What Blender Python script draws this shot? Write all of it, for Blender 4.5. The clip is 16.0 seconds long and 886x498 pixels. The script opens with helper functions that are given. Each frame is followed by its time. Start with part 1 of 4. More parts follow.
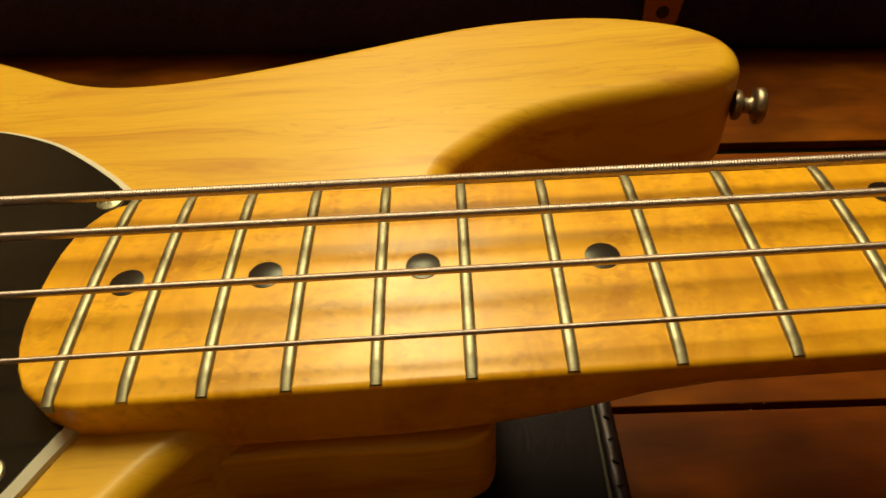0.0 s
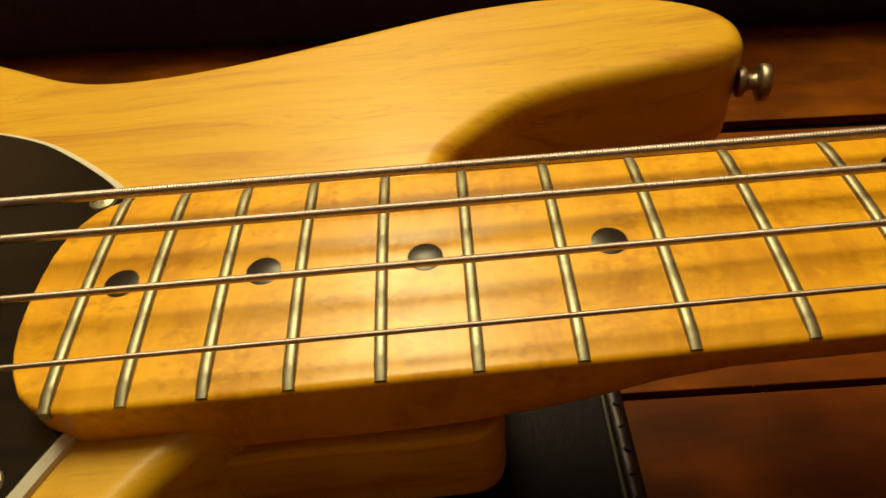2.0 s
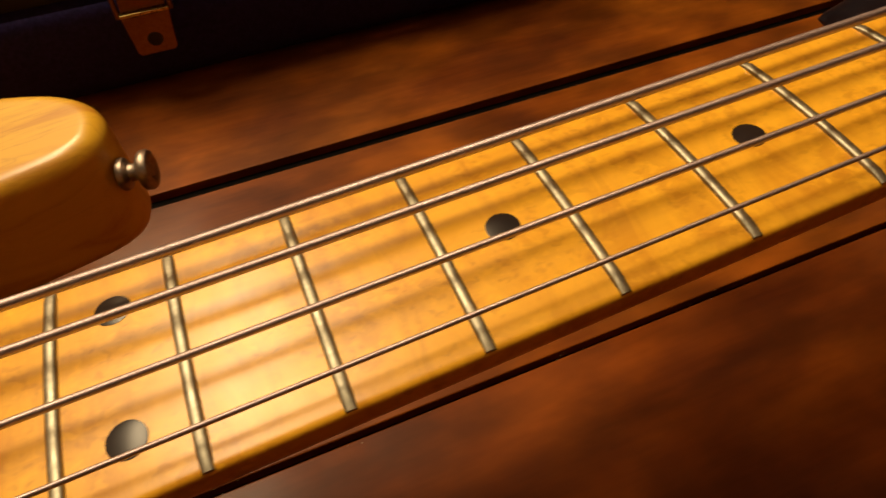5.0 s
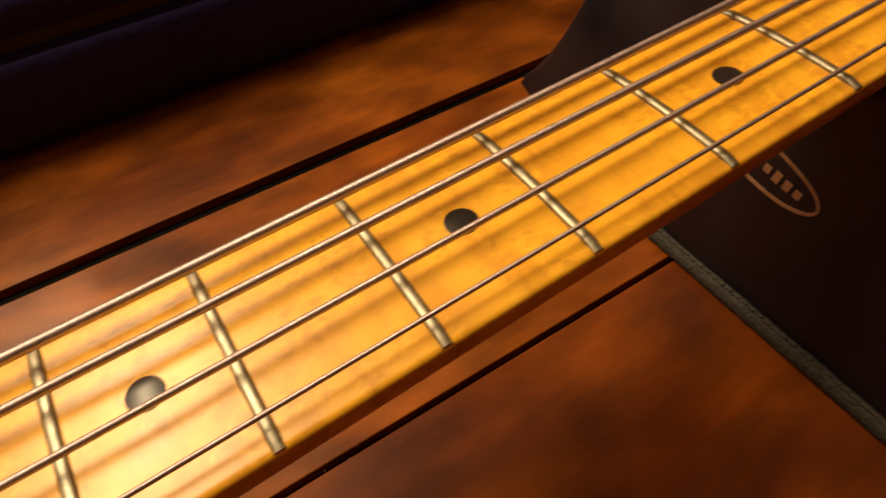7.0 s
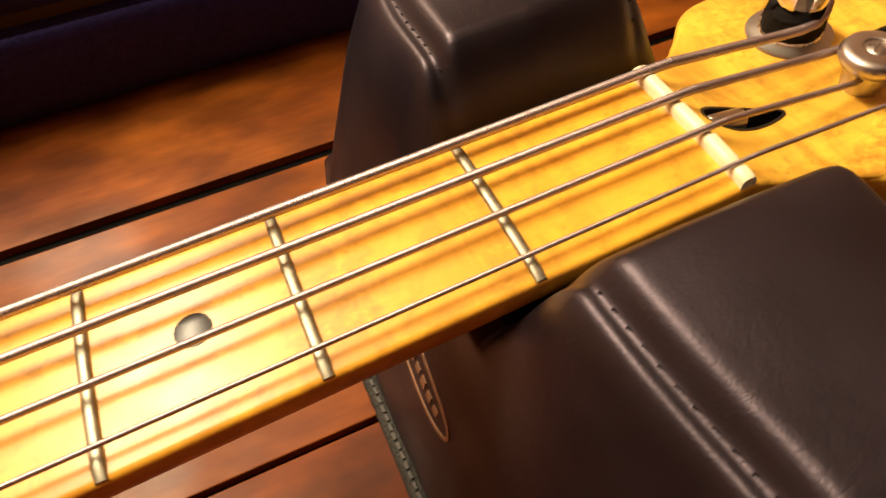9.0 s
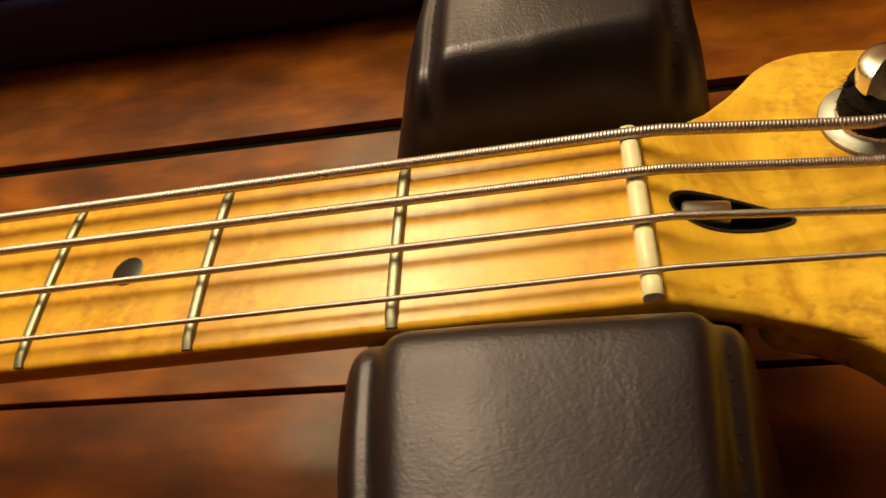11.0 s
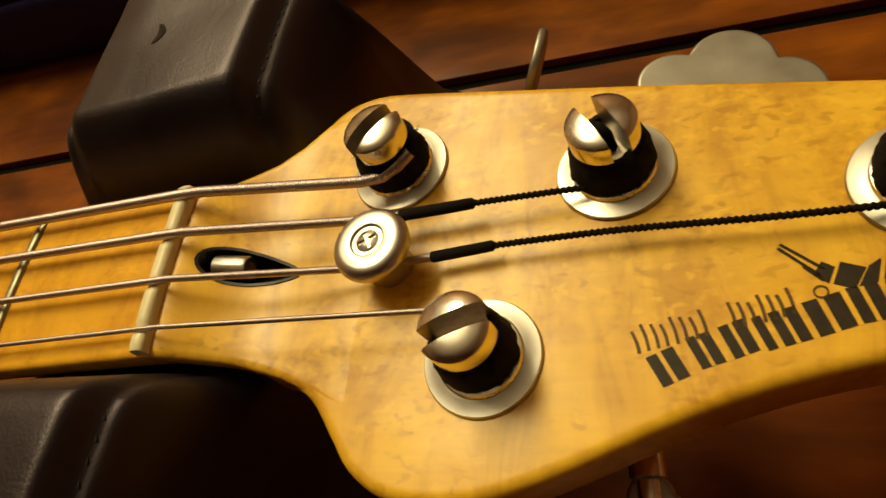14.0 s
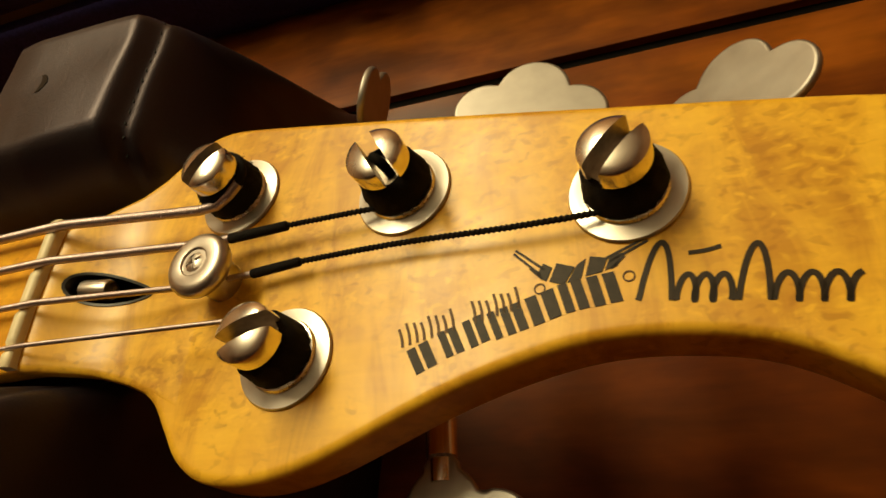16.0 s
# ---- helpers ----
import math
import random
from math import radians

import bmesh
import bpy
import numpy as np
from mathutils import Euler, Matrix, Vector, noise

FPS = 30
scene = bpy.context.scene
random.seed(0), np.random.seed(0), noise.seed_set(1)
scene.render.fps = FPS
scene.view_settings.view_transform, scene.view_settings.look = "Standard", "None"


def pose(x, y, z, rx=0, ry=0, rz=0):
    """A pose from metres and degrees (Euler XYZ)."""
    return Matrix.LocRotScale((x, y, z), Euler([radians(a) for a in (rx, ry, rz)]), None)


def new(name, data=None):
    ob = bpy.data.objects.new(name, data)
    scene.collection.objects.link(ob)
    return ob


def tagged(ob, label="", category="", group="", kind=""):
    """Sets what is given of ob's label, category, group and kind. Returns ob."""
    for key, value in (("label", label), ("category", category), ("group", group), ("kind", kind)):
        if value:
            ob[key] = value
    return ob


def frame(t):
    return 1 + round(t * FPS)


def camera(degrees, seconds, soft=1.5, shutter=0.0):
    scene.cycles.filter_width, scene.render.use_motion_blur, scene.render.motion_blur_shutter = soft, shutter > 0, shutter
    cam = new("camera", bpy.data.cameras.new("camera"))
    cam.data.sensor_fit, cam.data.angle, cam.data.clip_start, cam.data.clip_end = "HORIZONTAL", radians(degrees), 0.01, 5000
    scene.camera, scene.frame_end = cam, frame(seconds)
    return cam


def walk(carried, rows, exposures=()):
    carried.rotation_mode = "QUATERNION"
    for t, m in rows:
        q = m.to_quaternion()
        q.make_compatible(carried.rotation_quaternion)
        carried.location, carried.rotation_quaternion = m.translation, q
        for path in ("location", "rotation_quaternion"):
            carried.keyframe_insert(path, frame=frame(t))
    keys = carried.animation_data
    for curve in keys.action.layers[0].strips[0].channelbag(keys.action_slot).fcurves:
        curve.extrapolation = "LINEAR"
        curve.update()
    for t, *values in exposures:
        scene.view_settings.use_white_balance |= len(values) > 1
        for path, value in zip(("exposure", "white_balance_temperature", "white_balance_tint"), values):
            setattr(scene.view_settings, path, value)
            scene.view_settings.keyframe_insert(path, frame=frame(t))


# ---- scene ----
EXPOSURES = [(0.0, -0.46, 6350, -6), (2.0, -0.47, 6400, -4), (4.0, -0.57, 6400, 16), (5.0, -0.42, 6350, 23), (7.3, 0.06, 6250, 24), (8.5, 0.76, 5650, 21), (9.2, 0.66, 5600, 22), (11.3, -0.06, 5850, -3), (12.5, -0.07, 5750, -8), (13.0, 0.06, 6000, -4), (13.5, -0.38, 6250, 0), (14.0, -0.48, 6150, 0), (15.0, -0.51, 6150, 2), (16.0, -0.47, 6250, 5)]
# camera path: seconds, place in metres, turn in degrees
PATH = [
    (0.0, 0.3344, -0.1047, 0.2014, 44.01, -0.20, -1.24),
    (0.5, 0.3272, -0.1046, 0.1968, 43.94, 0.44, -1.35),
    (1.0, 0.3282, -0.1024, 0.1955, 43.36, 0.78, -1.66),
    (1.5, 0.3282, -0.1013, 0.1964, 42.93, 0.80, -1.33),
    (2.0, 0.3342, -0.1015, 0.1985, 43.04, 1.08, -2.45),
    (2.5, 0.3501, -0.1010, 0.2010, 42.36, 1.03, -5.47),
    (3.0, 0.3719, -0.0952, 0.2030, 42.59, 0.28, -9.99),
    (3.5, 0.3926, -0.0931, 0.2031, 42.80, -0.08, -13.54),
    (4.0, 0.4318, -0.0846, 0.2108, 41.27, 1.18, -18.85),
    (4.5, 0.4548, -0.0866, 0.2109, 40.86, 0.39, -20.33),
    (5.0, 0.4795, -0.0888, 0.2110, 40.35, 1.18, -22.32),
    (5.2, 0.4888, -0.0888, 0.2119, 39.95, 1.56, -22.84),
    (7.3, 0.6176, -0.0860, 0.2188, 41.06, 1.38, -35.67),
    (7.5, 0.6191, -0.0863, 0.2167, 40.77, 0.61, -38.16),
    (7.8, 0.6299, -0.0920, 0.2173, 40.95, -0.19, -40.34),
    (8.0, 0.6464, -0.0919, 0.2266, 40.39, -0.61, -40.64),
    (8.2, 0.6661, -0.0896, 0.2257, 40.68, -0.50, -40.24),
    (8.5, 0.7071, -0.0844, 0.2271, 39.58, -0.23, -35.63),
    (9.0, 0.7678, -0.0860, 0.2294, 37.66, 2.13, -23.84),
    (9.2, 0.7763, -0.0856, 0.2303, 36.70, 2.46, -22.13),
    (11.3, 0.8657, -0.0841, 0.2327, 35.35, 12.74, 6.82),
    (11.5, 0.8772, -0.0822, 0.2362, 35.28, 14.14, 9.07),
    (12.0, 0.8912, -0.0806, 0.2405, 35.00, 16.58, 10.38),
    (12.5, 0.9100, -0.0833, 0.2353, 33.50, 17.67, 9.42),
    (13.0, 0.9383, -0.0763, 0.2329, 32.63, 16.00, 6.82),
    (13.5, 0.9604, -0.0679, 0.2307, 31.30, 17.49, 4.89),
    (14.0, 0.9725, -0.0653, 0.2289, 30.60, 18.68, 4.89),
    (14.5, 0.9875, -0.0663, 0.2297, 30.35, 19.65, 4.85),
    (15.0, 1.0027, -0.0654, 0.2298, 30.11, 20.43, 4.19),
    (15.5, 1.0095, -0.0674, 0.2301, 29.90, 19.71, 3.53),
    (16.0, 1.0173, -0.0730, 0.2332, 30.78, 19.50, 2.28),
]
cam = camera(66.41, 16.0, soft=1.5, shutter=0.4)
walk(cam, [(r[0], pose(*r[1:])) for r in PATH], exposures=EXPOSURES)
# ---- end of path ----
# ---------------- light ----------------
G = pose(0, 0, 0.0675, 0, -3.662, 0)          # the bass leans: body on the boards, head raised by the rest
world = bpy.data.worlds.new("dim_room")
scene.world = world
world.use_nodes = True
world.node_tree.nodes["Background"].inputs[0].default_value = (1.0, 0.72, 0.42, 1)
world.node_tree.nodes["Background"].inputs[1].default_value = 0.02



def long_lamp(name, wide, long, energy, y, z, turn=0):
    """One long area light behind the bass: the shaded lamp or the added ceiling fill."""
    data = bpy.data.lights.new(name, "AREA")
    data.shape, data.size, data.size_y, data.energy, data.color = "RECTANGLE", wide, long, energy, (1.0, 0.79, 0.41)
    new(name, data).matrix_basis = pose(0.02, y, z, turn, 0, 0)


long_lamp("lamp_shade", 0.42, 1.9, 90.0, 1.32, 2.0)
long_lamp("ceiling_fill", 0.42, 1.9, 50.0, 1.32, 2.03, 180)      # added fill, aimed up so the ceiling bounces soft light


# ---------------- materials ----------------
class Nodes:
    """Small helper to wire one Principled material."""

    def __init__(self, name):
        self.mat = bpy.data.materials.new(name)
        self.mat.use_nodes = True
        self.t = self.mat.node_tree
        self.p = self.t.nodes["Principled BSDF"]

    def add(self, kind, operation="", feature=""):
        n = self.t.nodes.new(kind)
        if operation:
            n.operation = operation
        if feature:
            n.feature = feature
        return n

    def link(self, a, b):
        self.t.links.new(a, b)

    def coords(self, scale, rot=(0, 0, 0)):
        tc, mp = self.add("ShaderNodeTexCoord"), self.add("ShaderNodeMapping")
        mp.inputs["Scale"].default_value = scale
        mp.inputs["Rotation"].default_value = rot
        self.link(tc.outputs["Object"], mp.inputs["Vector"])
        return mp.outputs["Vector"]

    def noise(self, vec, scale, detail=3.0, rough=0.5, distort=0.0):
        n = self.add("ShaderNodeTexNoise")
        n.inputs["Scale"].default_value, n.inputs["Detail"].default_value = scale, detail
        n.inputs["Roughness"].default_value, n.inputs["Distortion"].default_value = rough, distort
        self.link(vec, n.inputs["Vector"])
        return n.outputs["Fac"]

    def ramp(self, fac, stops):
        r = self.add("ShaderNodeValToRGB")
        e = r.color_ramp.elements
        while len(e) < len(stops):
            e.new(0.5)
        for el, (p, c) in zip(e, stops):
            el.position, el.color = p, (*c, 1) if len(c) == 3 else c
        self.link(fac, r.inputs["Fac"])
        return r.outputs["Color"]

    def mix(self, fac, a, b, mode="MIX"):
        m = self.add("ShaderNodeMix")
        m.data_type, m.blend_type = "RGBA", mode
        for s, v in ((m.inputs[0], fac), (m.inputs[6], a), (m.inputs[7], b)):
            if isinstance(v, (int, float)):
                s.default_value = v
            elif isinstance(v, tuple):
                s.default_value = (*v, 1)
            else:
                self.link(v, s)
        return m.outputs[2]

    def bump(self, height, strength, distance):
        b = self.add("ShaderNodeBump")
        b.inputs["Strength"].default_value, b.inputs["Distance"].default_value = strength, distance
        self.link(height, b.inputs["Height"])
        self.link(b.outputs["Normal"], self.p.inputs["Normal"])

    def set(self, **kw):
        for k, v in kw.items():
            self.p.inputs[k.replace("_", " ")].default_value = v
        return self


def g3(v):
    return (v, v, v)


def wood_body():
    n = Nodes("ash_lacquer")
    v = n.coords((1.0, 1.0, 1.0))
    warp = n.noise(n.coords((5.0, 22.0, 14.0)), 1.0, 3.0, 0.55)
    vs = n.coords((6.0, 95.0, 60.0), (0, 0, radians(3)))
    add = n.add("ShaderNodeVectorMath", operation="MULTIPLY_ADD")
    n.link(warp, add.inputs[0])
    add.inputs[1].default_value = (0.0, 5.0, 3.0)
    n.link(vs, add.inputs[2])
    grain = n.noise(add.outputs[0], 1.0, 5.0, 0.6, 0.3)
    base = n.ramp(grain, [(0.30, (0.50, 0.215, 0.0075)), (0.48, (0.69, 0.380, 0.011)), (0.70, (0.77, 0.455, 0.016))])
    # thin growth lines that come and go
    ring = n.noise(add.outputs[0], 2.6, 3.0, 0.5)
    line = n.ramp(ring, [(0.47, g3(0)), (0.495, g3(1)), (0.51, g3(0.25)), (0.56, g3(0))])
    patch = n.ramp(n.noise(n.coords((9.0, 30.0, 30.0)), 1.0, 3.0), [(0.42, g3(0.04)), (0.62, g3(0.32))])
    col = n.mix(n.mix(1.0, line, patch, "MULTIPLY"), base, (0.36, 0.125, 0.008))
    # short open pores
    streak_v = n.coords((40.0, 700.0, 400.0), (0, 0, radians(3)))
    streak = n.ramp(n.noise(streak_v, 1.0, 2.0, 0.5), [(0.60, g3(0)), (0.72, g3(0.32))])
    where = n.ramp(n.noise(v, 26.0, 2.0), [(0.48, g3(0.05)), (0.64, g3(1))])
    col = n.mix(n.mix(1.0, streak, where, "MULTIPLY"), col, (0.32, 0.11, 0.008))
    n.link(col, n.p.inputs["Base Color"])
    n.set(Roughness=0.45, Coat_Weight=0.5, Coat_Roughness=0.22)
    n.bump(grain, 0.06, 0.0004)
    return n.mat


def wood_maple(name, light, dark, fig, gloss):
    n = Nodes(name)
    mid = tuple(a * 0.28 + b * 0.72 for a, b in zip(dark, light))
    band = n.noise(n.coords((9.0, 85.0, 40.0), (0, 0, radians(-2.0))), 1.0, 3.0, 0.55, 0.6)
    base = n.ramp(band, [(0.34, tuple(a * 0.42 + b * 0.58 for a, b in zip(dark, light))), (0.47, mid), (0.58, light), (0.78, tuple(min(1, c * 1.08) for c in light))])
    # cloudy figure across the grain
    flame = n.noise(n.coords((75.0, 26.0, 30.0), (0, 0, radians(14))), 1.0, 4.0, 0.6, 0.9)
    base = n.mix(0.55 * fig, base, n.ramp(flame, [(0.38, tuple(c * 0.85 for c in dark)), (0.50, mid), (0.62, tuple(min(1, c * 1.2) for c in light))]))
    fine = n.noise(n.coords((55.0, 460.0, 300.0), (0, 0, radians(-2))), 1.0, 4.0, 0.6)
    base = n.mix(0.15, base, n.ramp(fine, [(0.3, dark), (0.65, light)]))
    # bird's eyes: clusters of small dark flecks with a pale rim
    v = n.coords((1.0, 1.3, 1.0))
    fleck = n.noise(n.coords((330.0, 480.0, 330.0), (0, 0, radians(20))), 1.0, 1.0, 0.5, 0.3)
    where = n.ramp(n.noise(n.coords((42.0, 60.0, 40.0)), 1.0, 3.0, 0.6), [(0.41, g3(0)), (0.56, g3(1))])
    fac = n.mix(1.0, n.ramp(fleck, [(0.555, g3(0)), (0.68, g3(0.46 * fig))]), where, "MULTIPLY")
    col = n.mix(fac, base, tuple(c * 0.75 for c in dark))
    rim = n.mix(1.0, n.ramp(fleck, [(0.30, g3(0.5)), (0.43, g3(0))]), where, "MULTIPLY")
    col = n.mix(rim, col, tuple(min(1, c * 1.22) for c in light))
    wear = n.ramp(n.noise(v, 16.0, 4.0, 0.6), [(0.45, g3(0)), (0.70, g3(0.25))])
    col = n.mix(wear, col, tuple(min(1, c * 1.1) for c in light))
    n.link(col, n.p.inputs["Base Color"])
    rr = n.ramp(n.noise(v, 90.0, 4.0, 0.6), [(0.3, g3(0.30)), (0.7, g3(0.44))])
    n.link(rr, n.p.inputs["Roughness"])
    n.set(Coat_Weight=gloss, Coat_Roughness=0.25)
    n.p.inputs["Specular IOR Level"].default_value = 0.22 + 0.4 * gloss
    n.bump(flame, 0.08, 0.0006)
    return n.mat


def metal(name, color, rough, scratch=0.15, scale=900.0, dull=0.8):
    n = Nodes(name)
    v = n.coords((1.0, 1.0, 1.0))
    f = n.noise(v, scale, 3.0)
    n.link(n.ramp(f, [(0.3, tuple(c * dull for c in color)), (0.7, color)]), n.p.inputs["Base Color"])
    n.link(n.ramp(n.noise(v, scale * 0.4, 3.0), [(0.3, g3(max(0.05, rough - 0.06))), (0.7, g3(rough + 0.08))]), n.p.inputs["Roughness"])
    n.set(Metallic=1.0)
    n.bump(f, scratch, 0.0001)
    return n.mat


def plain(name, color, rough, var=0.15, scale=120.0, bump=0.05, dist=0.0003, coat=0.0, spec=0.5):
    n = Nodes(name)
    v = n.coords((1.0, 1.0, 1.0))
    f = n.noise(v, scale, 4.0, 0.6)
    n.link(n.ramp(f, [(0.3, tuple(c * (1 - var) for c in color)), (0.7, tuple(c * (1 + var) for c in color))]), n.p.inputs["Base Color"])
    n.set(Roughness=rough, Coat_Weight=coat, Coat_Roughness=0.12)
    n.p.inputs["Specular IOR Level"].default_value = spec
    n.bump(f, bump, dist)
    return n.mat


def leather_mat(name, gloss):
    n = Nodes(name)
    v = n.coords((1.0, 1.0, 1.0))
    vor = n.add("ShaderNodeTexVoronoi", feature="DISTANCE_TO_EDGE")
    vor.inputs["Scale"].default_value = 900.0
    n.link(v, vor.inputs["Vector"])
    wr = n.noise(n.coords((150.0, 90.0, 120.0)), 1.0, 5.0, 0.7, 0.8)
    soft = n.noise(v, 30.0, 3.0)
    n.link(n.ramp(soft, [(0.3, (0.0035, 0.0027, 0.0046)), (0.7, (0.0066, 0.0052, 0.0082))]), n.p.inputs["Base Color"])
    n.link(n.ramp(soft, [(0.3, g3(0.35)), (0.7, g3(0.48))]), n.p.inputs["Roughness"])
    s = n.add("ShaderNodeMath", operation="MULTIPLY_ADD")
    n.link(vor.outputs["Distance"], s.inputs[0])
    s.inputs[1].default_value = 0.3
    n.link(wr, s.inputs[2])
    n.p.inputs["Specular IOR Level"].default_value = gloss
    n.p.inputs["Specular Tint"].default_value = (0.96, 0.78, 0.95, 1)
    # soft creases of worn hide over the fine grain
    crease = n.noise(n.coords((55.0, 130.0, 70.0), (0, 0, radians(25))), 1.0, 4.0, 0.6, 1.5)
    fold = n.add("ShaderNodeMath", operation="MULTIPLY_ADD")
    n.link(n.ramp(crease, [(0.44, g3(1)), (0.50, g3(0)), (0.56, g3(1))]), fold.inputs[0])
    fold.inputs[1].default_value = 0.06
    n.link(s.outputs[0], fold.inputs[2])
    n.bump(fold.outputs[0], 0.28, 0.0005)
    return n.mat


def board_mat():
    n = Nodes("stained_boards")
    v = n.coords((1.0, 1.0, 1.0))
    oi = n.add("ShaderNodeObjectInfo")
    shift = n.add("ShaderNodeVectorMath", operation="MULTIPLY_ADD")
    n.link(oi.outputs["Random"], shift.inputs[0])
    shift.inputs[1].default_value = (3.0, 5.0, 1.0)
    n.link(n.coords((9.0, 19.0, 26.0)), shift.inputs[2])
    big = n.noise(shift.outputs[0], 1.5, 4.0, 0.5, 0.2)
    base = n.ramp(big, [(0.30, (0.070, 0.0128, 0.0008)), (0.50, (0.150, 0.0350, 0.0013)), (0.70, (0.285, 0.076, 0.0028))])
    fine = n.noise(n.coords((30.0, 420.0, 420.0)), 1.0, 4.0, 0.6)
    base = n.mix(0.14, base, n.ramp(fine, [(0.3, (0.07, 0.014, 0.0012)), (0.7, (0.23, 0.058, 0.004))]))
    blotch = n.noise(shift.outputs[0], 2.3, 3.0, 0.5, 0.2)
    base = n.mix(1.0, base, n.ramp(blotch, [(0.34, g3(0.62)), (0.55, g3(1.0)), (0.72, g3(1.35))]), "MULTIPLY")
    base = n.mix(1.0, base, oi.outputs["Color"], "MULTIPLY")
    n.link(base, n.p.inputs["Base Color"])
    n.link(n.ramp(n.noise(v, 40.0, 4.0), [(0.3, g3(0.40)), (0.7, g3(0.55))]), n.p.inputs["Roughness"])
    n.set(Coat_Weight=0.07, Coat_Roughness=0.14)
    n.p.inputs["Specular IOR Level"].default_value = 0.12
    n.bump(fine, 0.10, 0.0004)
    return n.mat


M_BODY = wood_body()
M_NECK = wood_maple("maple_neck", (0.86, 0.445, 0.0155), (0.57, 0.210, 0.0050), 0.75, 0.34)
M_HEAD = wood_maple("maple_headstock", (0.88, 0.510, 0.032), (0.50, 0.195, 0.0075), 1.0, 0.25)
M_FRET = metal("nickel_silver_fret", (0.37, 0.345, 0.265), 0.47, 0.12, 900.0, 0.75)
M_STRING = metal("nickel_winding", (0.52, 0.43, 0.45), 0.42, 0.05, 2500.0)
M_CHROME = metal("worn_chrome", (0.82, 0.77, 0.72), 0.23, 0.0, 300.0, 0.94)
M_SATIN = metal("satin_nickel", (0.58, 0.53, 0.50), 0.34, 0.0, 160.0, 0.94)
M_KEY = metal("satin_key_plate", (0.43, 0.405, 0.385), 0.48, 0.0, 220.0, 0.9)
M_WASHER = metal("chromed_washer", (0.55, 0.515, 0.485), 0.37, 0.0, 300.0, 0.92)
M_BUTTON = metal("tarnished_nickel", (0.42, 0.35, 0.29), 0.40, 0.2, 700.0, 0.7)
# lit copy of the aged brass, for the latch fold
M_BRASS_LIT = metal("lit_brass", (0.80, 0.62, 0.24), 0.3, 0.1, 900.0)
M_BRASS = metal("aged_brass", (0.34, 0.19, 0.085), 0.35, 0.2, 600.0)
M_SILK = plain("black_silk", (0.0075, 0.0055, 0.0050), 0.8, 0.4, 2500.0, 0.6, 0.0005, spec=0.15)
M_DOT = plain("black_inlay", (0.018, 0.013, 0.014), 0.28, 0.2, 300.0, 0.03, spec=0.36)
M_GUARD = plain("black_pickguard", (0.010, 0.009, 0.008), 0.16, 0.2, 60.0, 0.03, 0.0003)
M_PLY = plain("white_ply", (0.72, 0.69, 0.66), 0.4, 0.05, 200.0)
M_BONE = plain("aged_bone_nut", (0.84, 0.74, 0.49), 0.38, 0.08, 250.0, 0.05)
M_INK = plain("dark_decal", (0.030, 0.020, 0.013), 0.45, 0.3, 500.0, 0.02, spec=0.18)
M_INK_LIGHT = plain("faded_decal", (0.12, 0.060, 0.020), 0.45, 0.3, 500.0, 0.02, spec=0.18)
# darker copy of the chrome, shade of the post slots in its colour
M_SLOT_SHADE = metal("shaded_slot_metal", (0.52, 0.45, 0.38), 0.42, 0.05, 600.0, 0.7)
M_SLOT = plain("black_slot_paint", (0.012, 0.010, 0.009), 0.42, 0.2, 200.0)
M_LEATHER = leather_mat("black_leather", 0.60)
# leather copy with little gloss, standing in for the neck's shadow on the pad
M_PAD = leather_mat("shaded_matte_leather", 0.12)
M_THREAD = plain("dark_thread", (0.006, 0.005, 0.006), 0.7, 0.3, 2000.0, 0.3, spec=0.15)
M_THREAD_TAN = plain("grey_thread", (0.045, 0.038, 0.034), 0.6, 0.3, 2000.0, 0.3)
M_EDGE = plain("raw_leather_edge", (0.028, 0.025, 0.022), 0.8, 0.6, 700.0, 0.9, 0.0012)
M_DUST = plain("pale_dust", (0.22, 0.17, 0.12), 0.9, 0.3, 800.0)
M_STAMP = plain("tan_stamp", (0.26, 0.13, 0.065), 0.5, 0.25, 900.0, 0.1)
M_SCUFF = plain("brown_scuff", (0.020, 0.011, 0.007), 0.75, 0.4, 1500.0, 0.3, spec=0.1)
M_BOARD = board_mat()
M_GAP = plain("dark_joint", (0.003, 0.0022, 0.0018), 0.7, 0.4, 60.0, spec=0.05)
M_CASE = plain("navy_black_vinyl", (0.027, 0.021, 0.120), 0.6, 0.35, 500.0, 0.35, 0.0005, spec=0.15)
# unseen ceiling and walls: colours picked for the light they bounce
M_CEIL = plain("pale_bounce_ceiling", (0.74, 0.71, 0.64), 0.9, 0.05, 10.0)
M_WALL_TAN = plain("tan_bounce_wall", (0.36, 0.21, 0.11), 0.9, 0.1, 12.0)
M_WALL = plain("dark_bounce_wall", (0.050, 0.017, 0.007), 0.9, 0.1, 12.0)


# ---------------- mesh helpers ----------------
def mesh_of(name, bm, material, smooth=True):
    me = bpy.data.meshes.new(name)
    bmesh.ops.recalc_face_normals(bm, faces=bm.faces)
    for f in bm.faces:
        f.smooth = smooth
    bm.to_mesh(me)
    bm.free()
    me.materials.append(material)
    return me


def part(name, bm, material, parent, label="", smooth=True):
    ob = new(name, mesh_of(name, bm, material, smooth))
    ob.parent = parent
    return tagged(ob, label) if label else ob


def thing(name, m, label, category, group=""):
    e = new(name)
    e.empty_display_size = 0.02
    e.matrix_basis = m
    return tagged(e, label, category, group)


def crisp(ob, angle=35):
    """Keeps edges sharper than the angle crisp under smooth shading."""
    ob.data.set_sharp_from_angle(angle=radians(angle))
    return ob


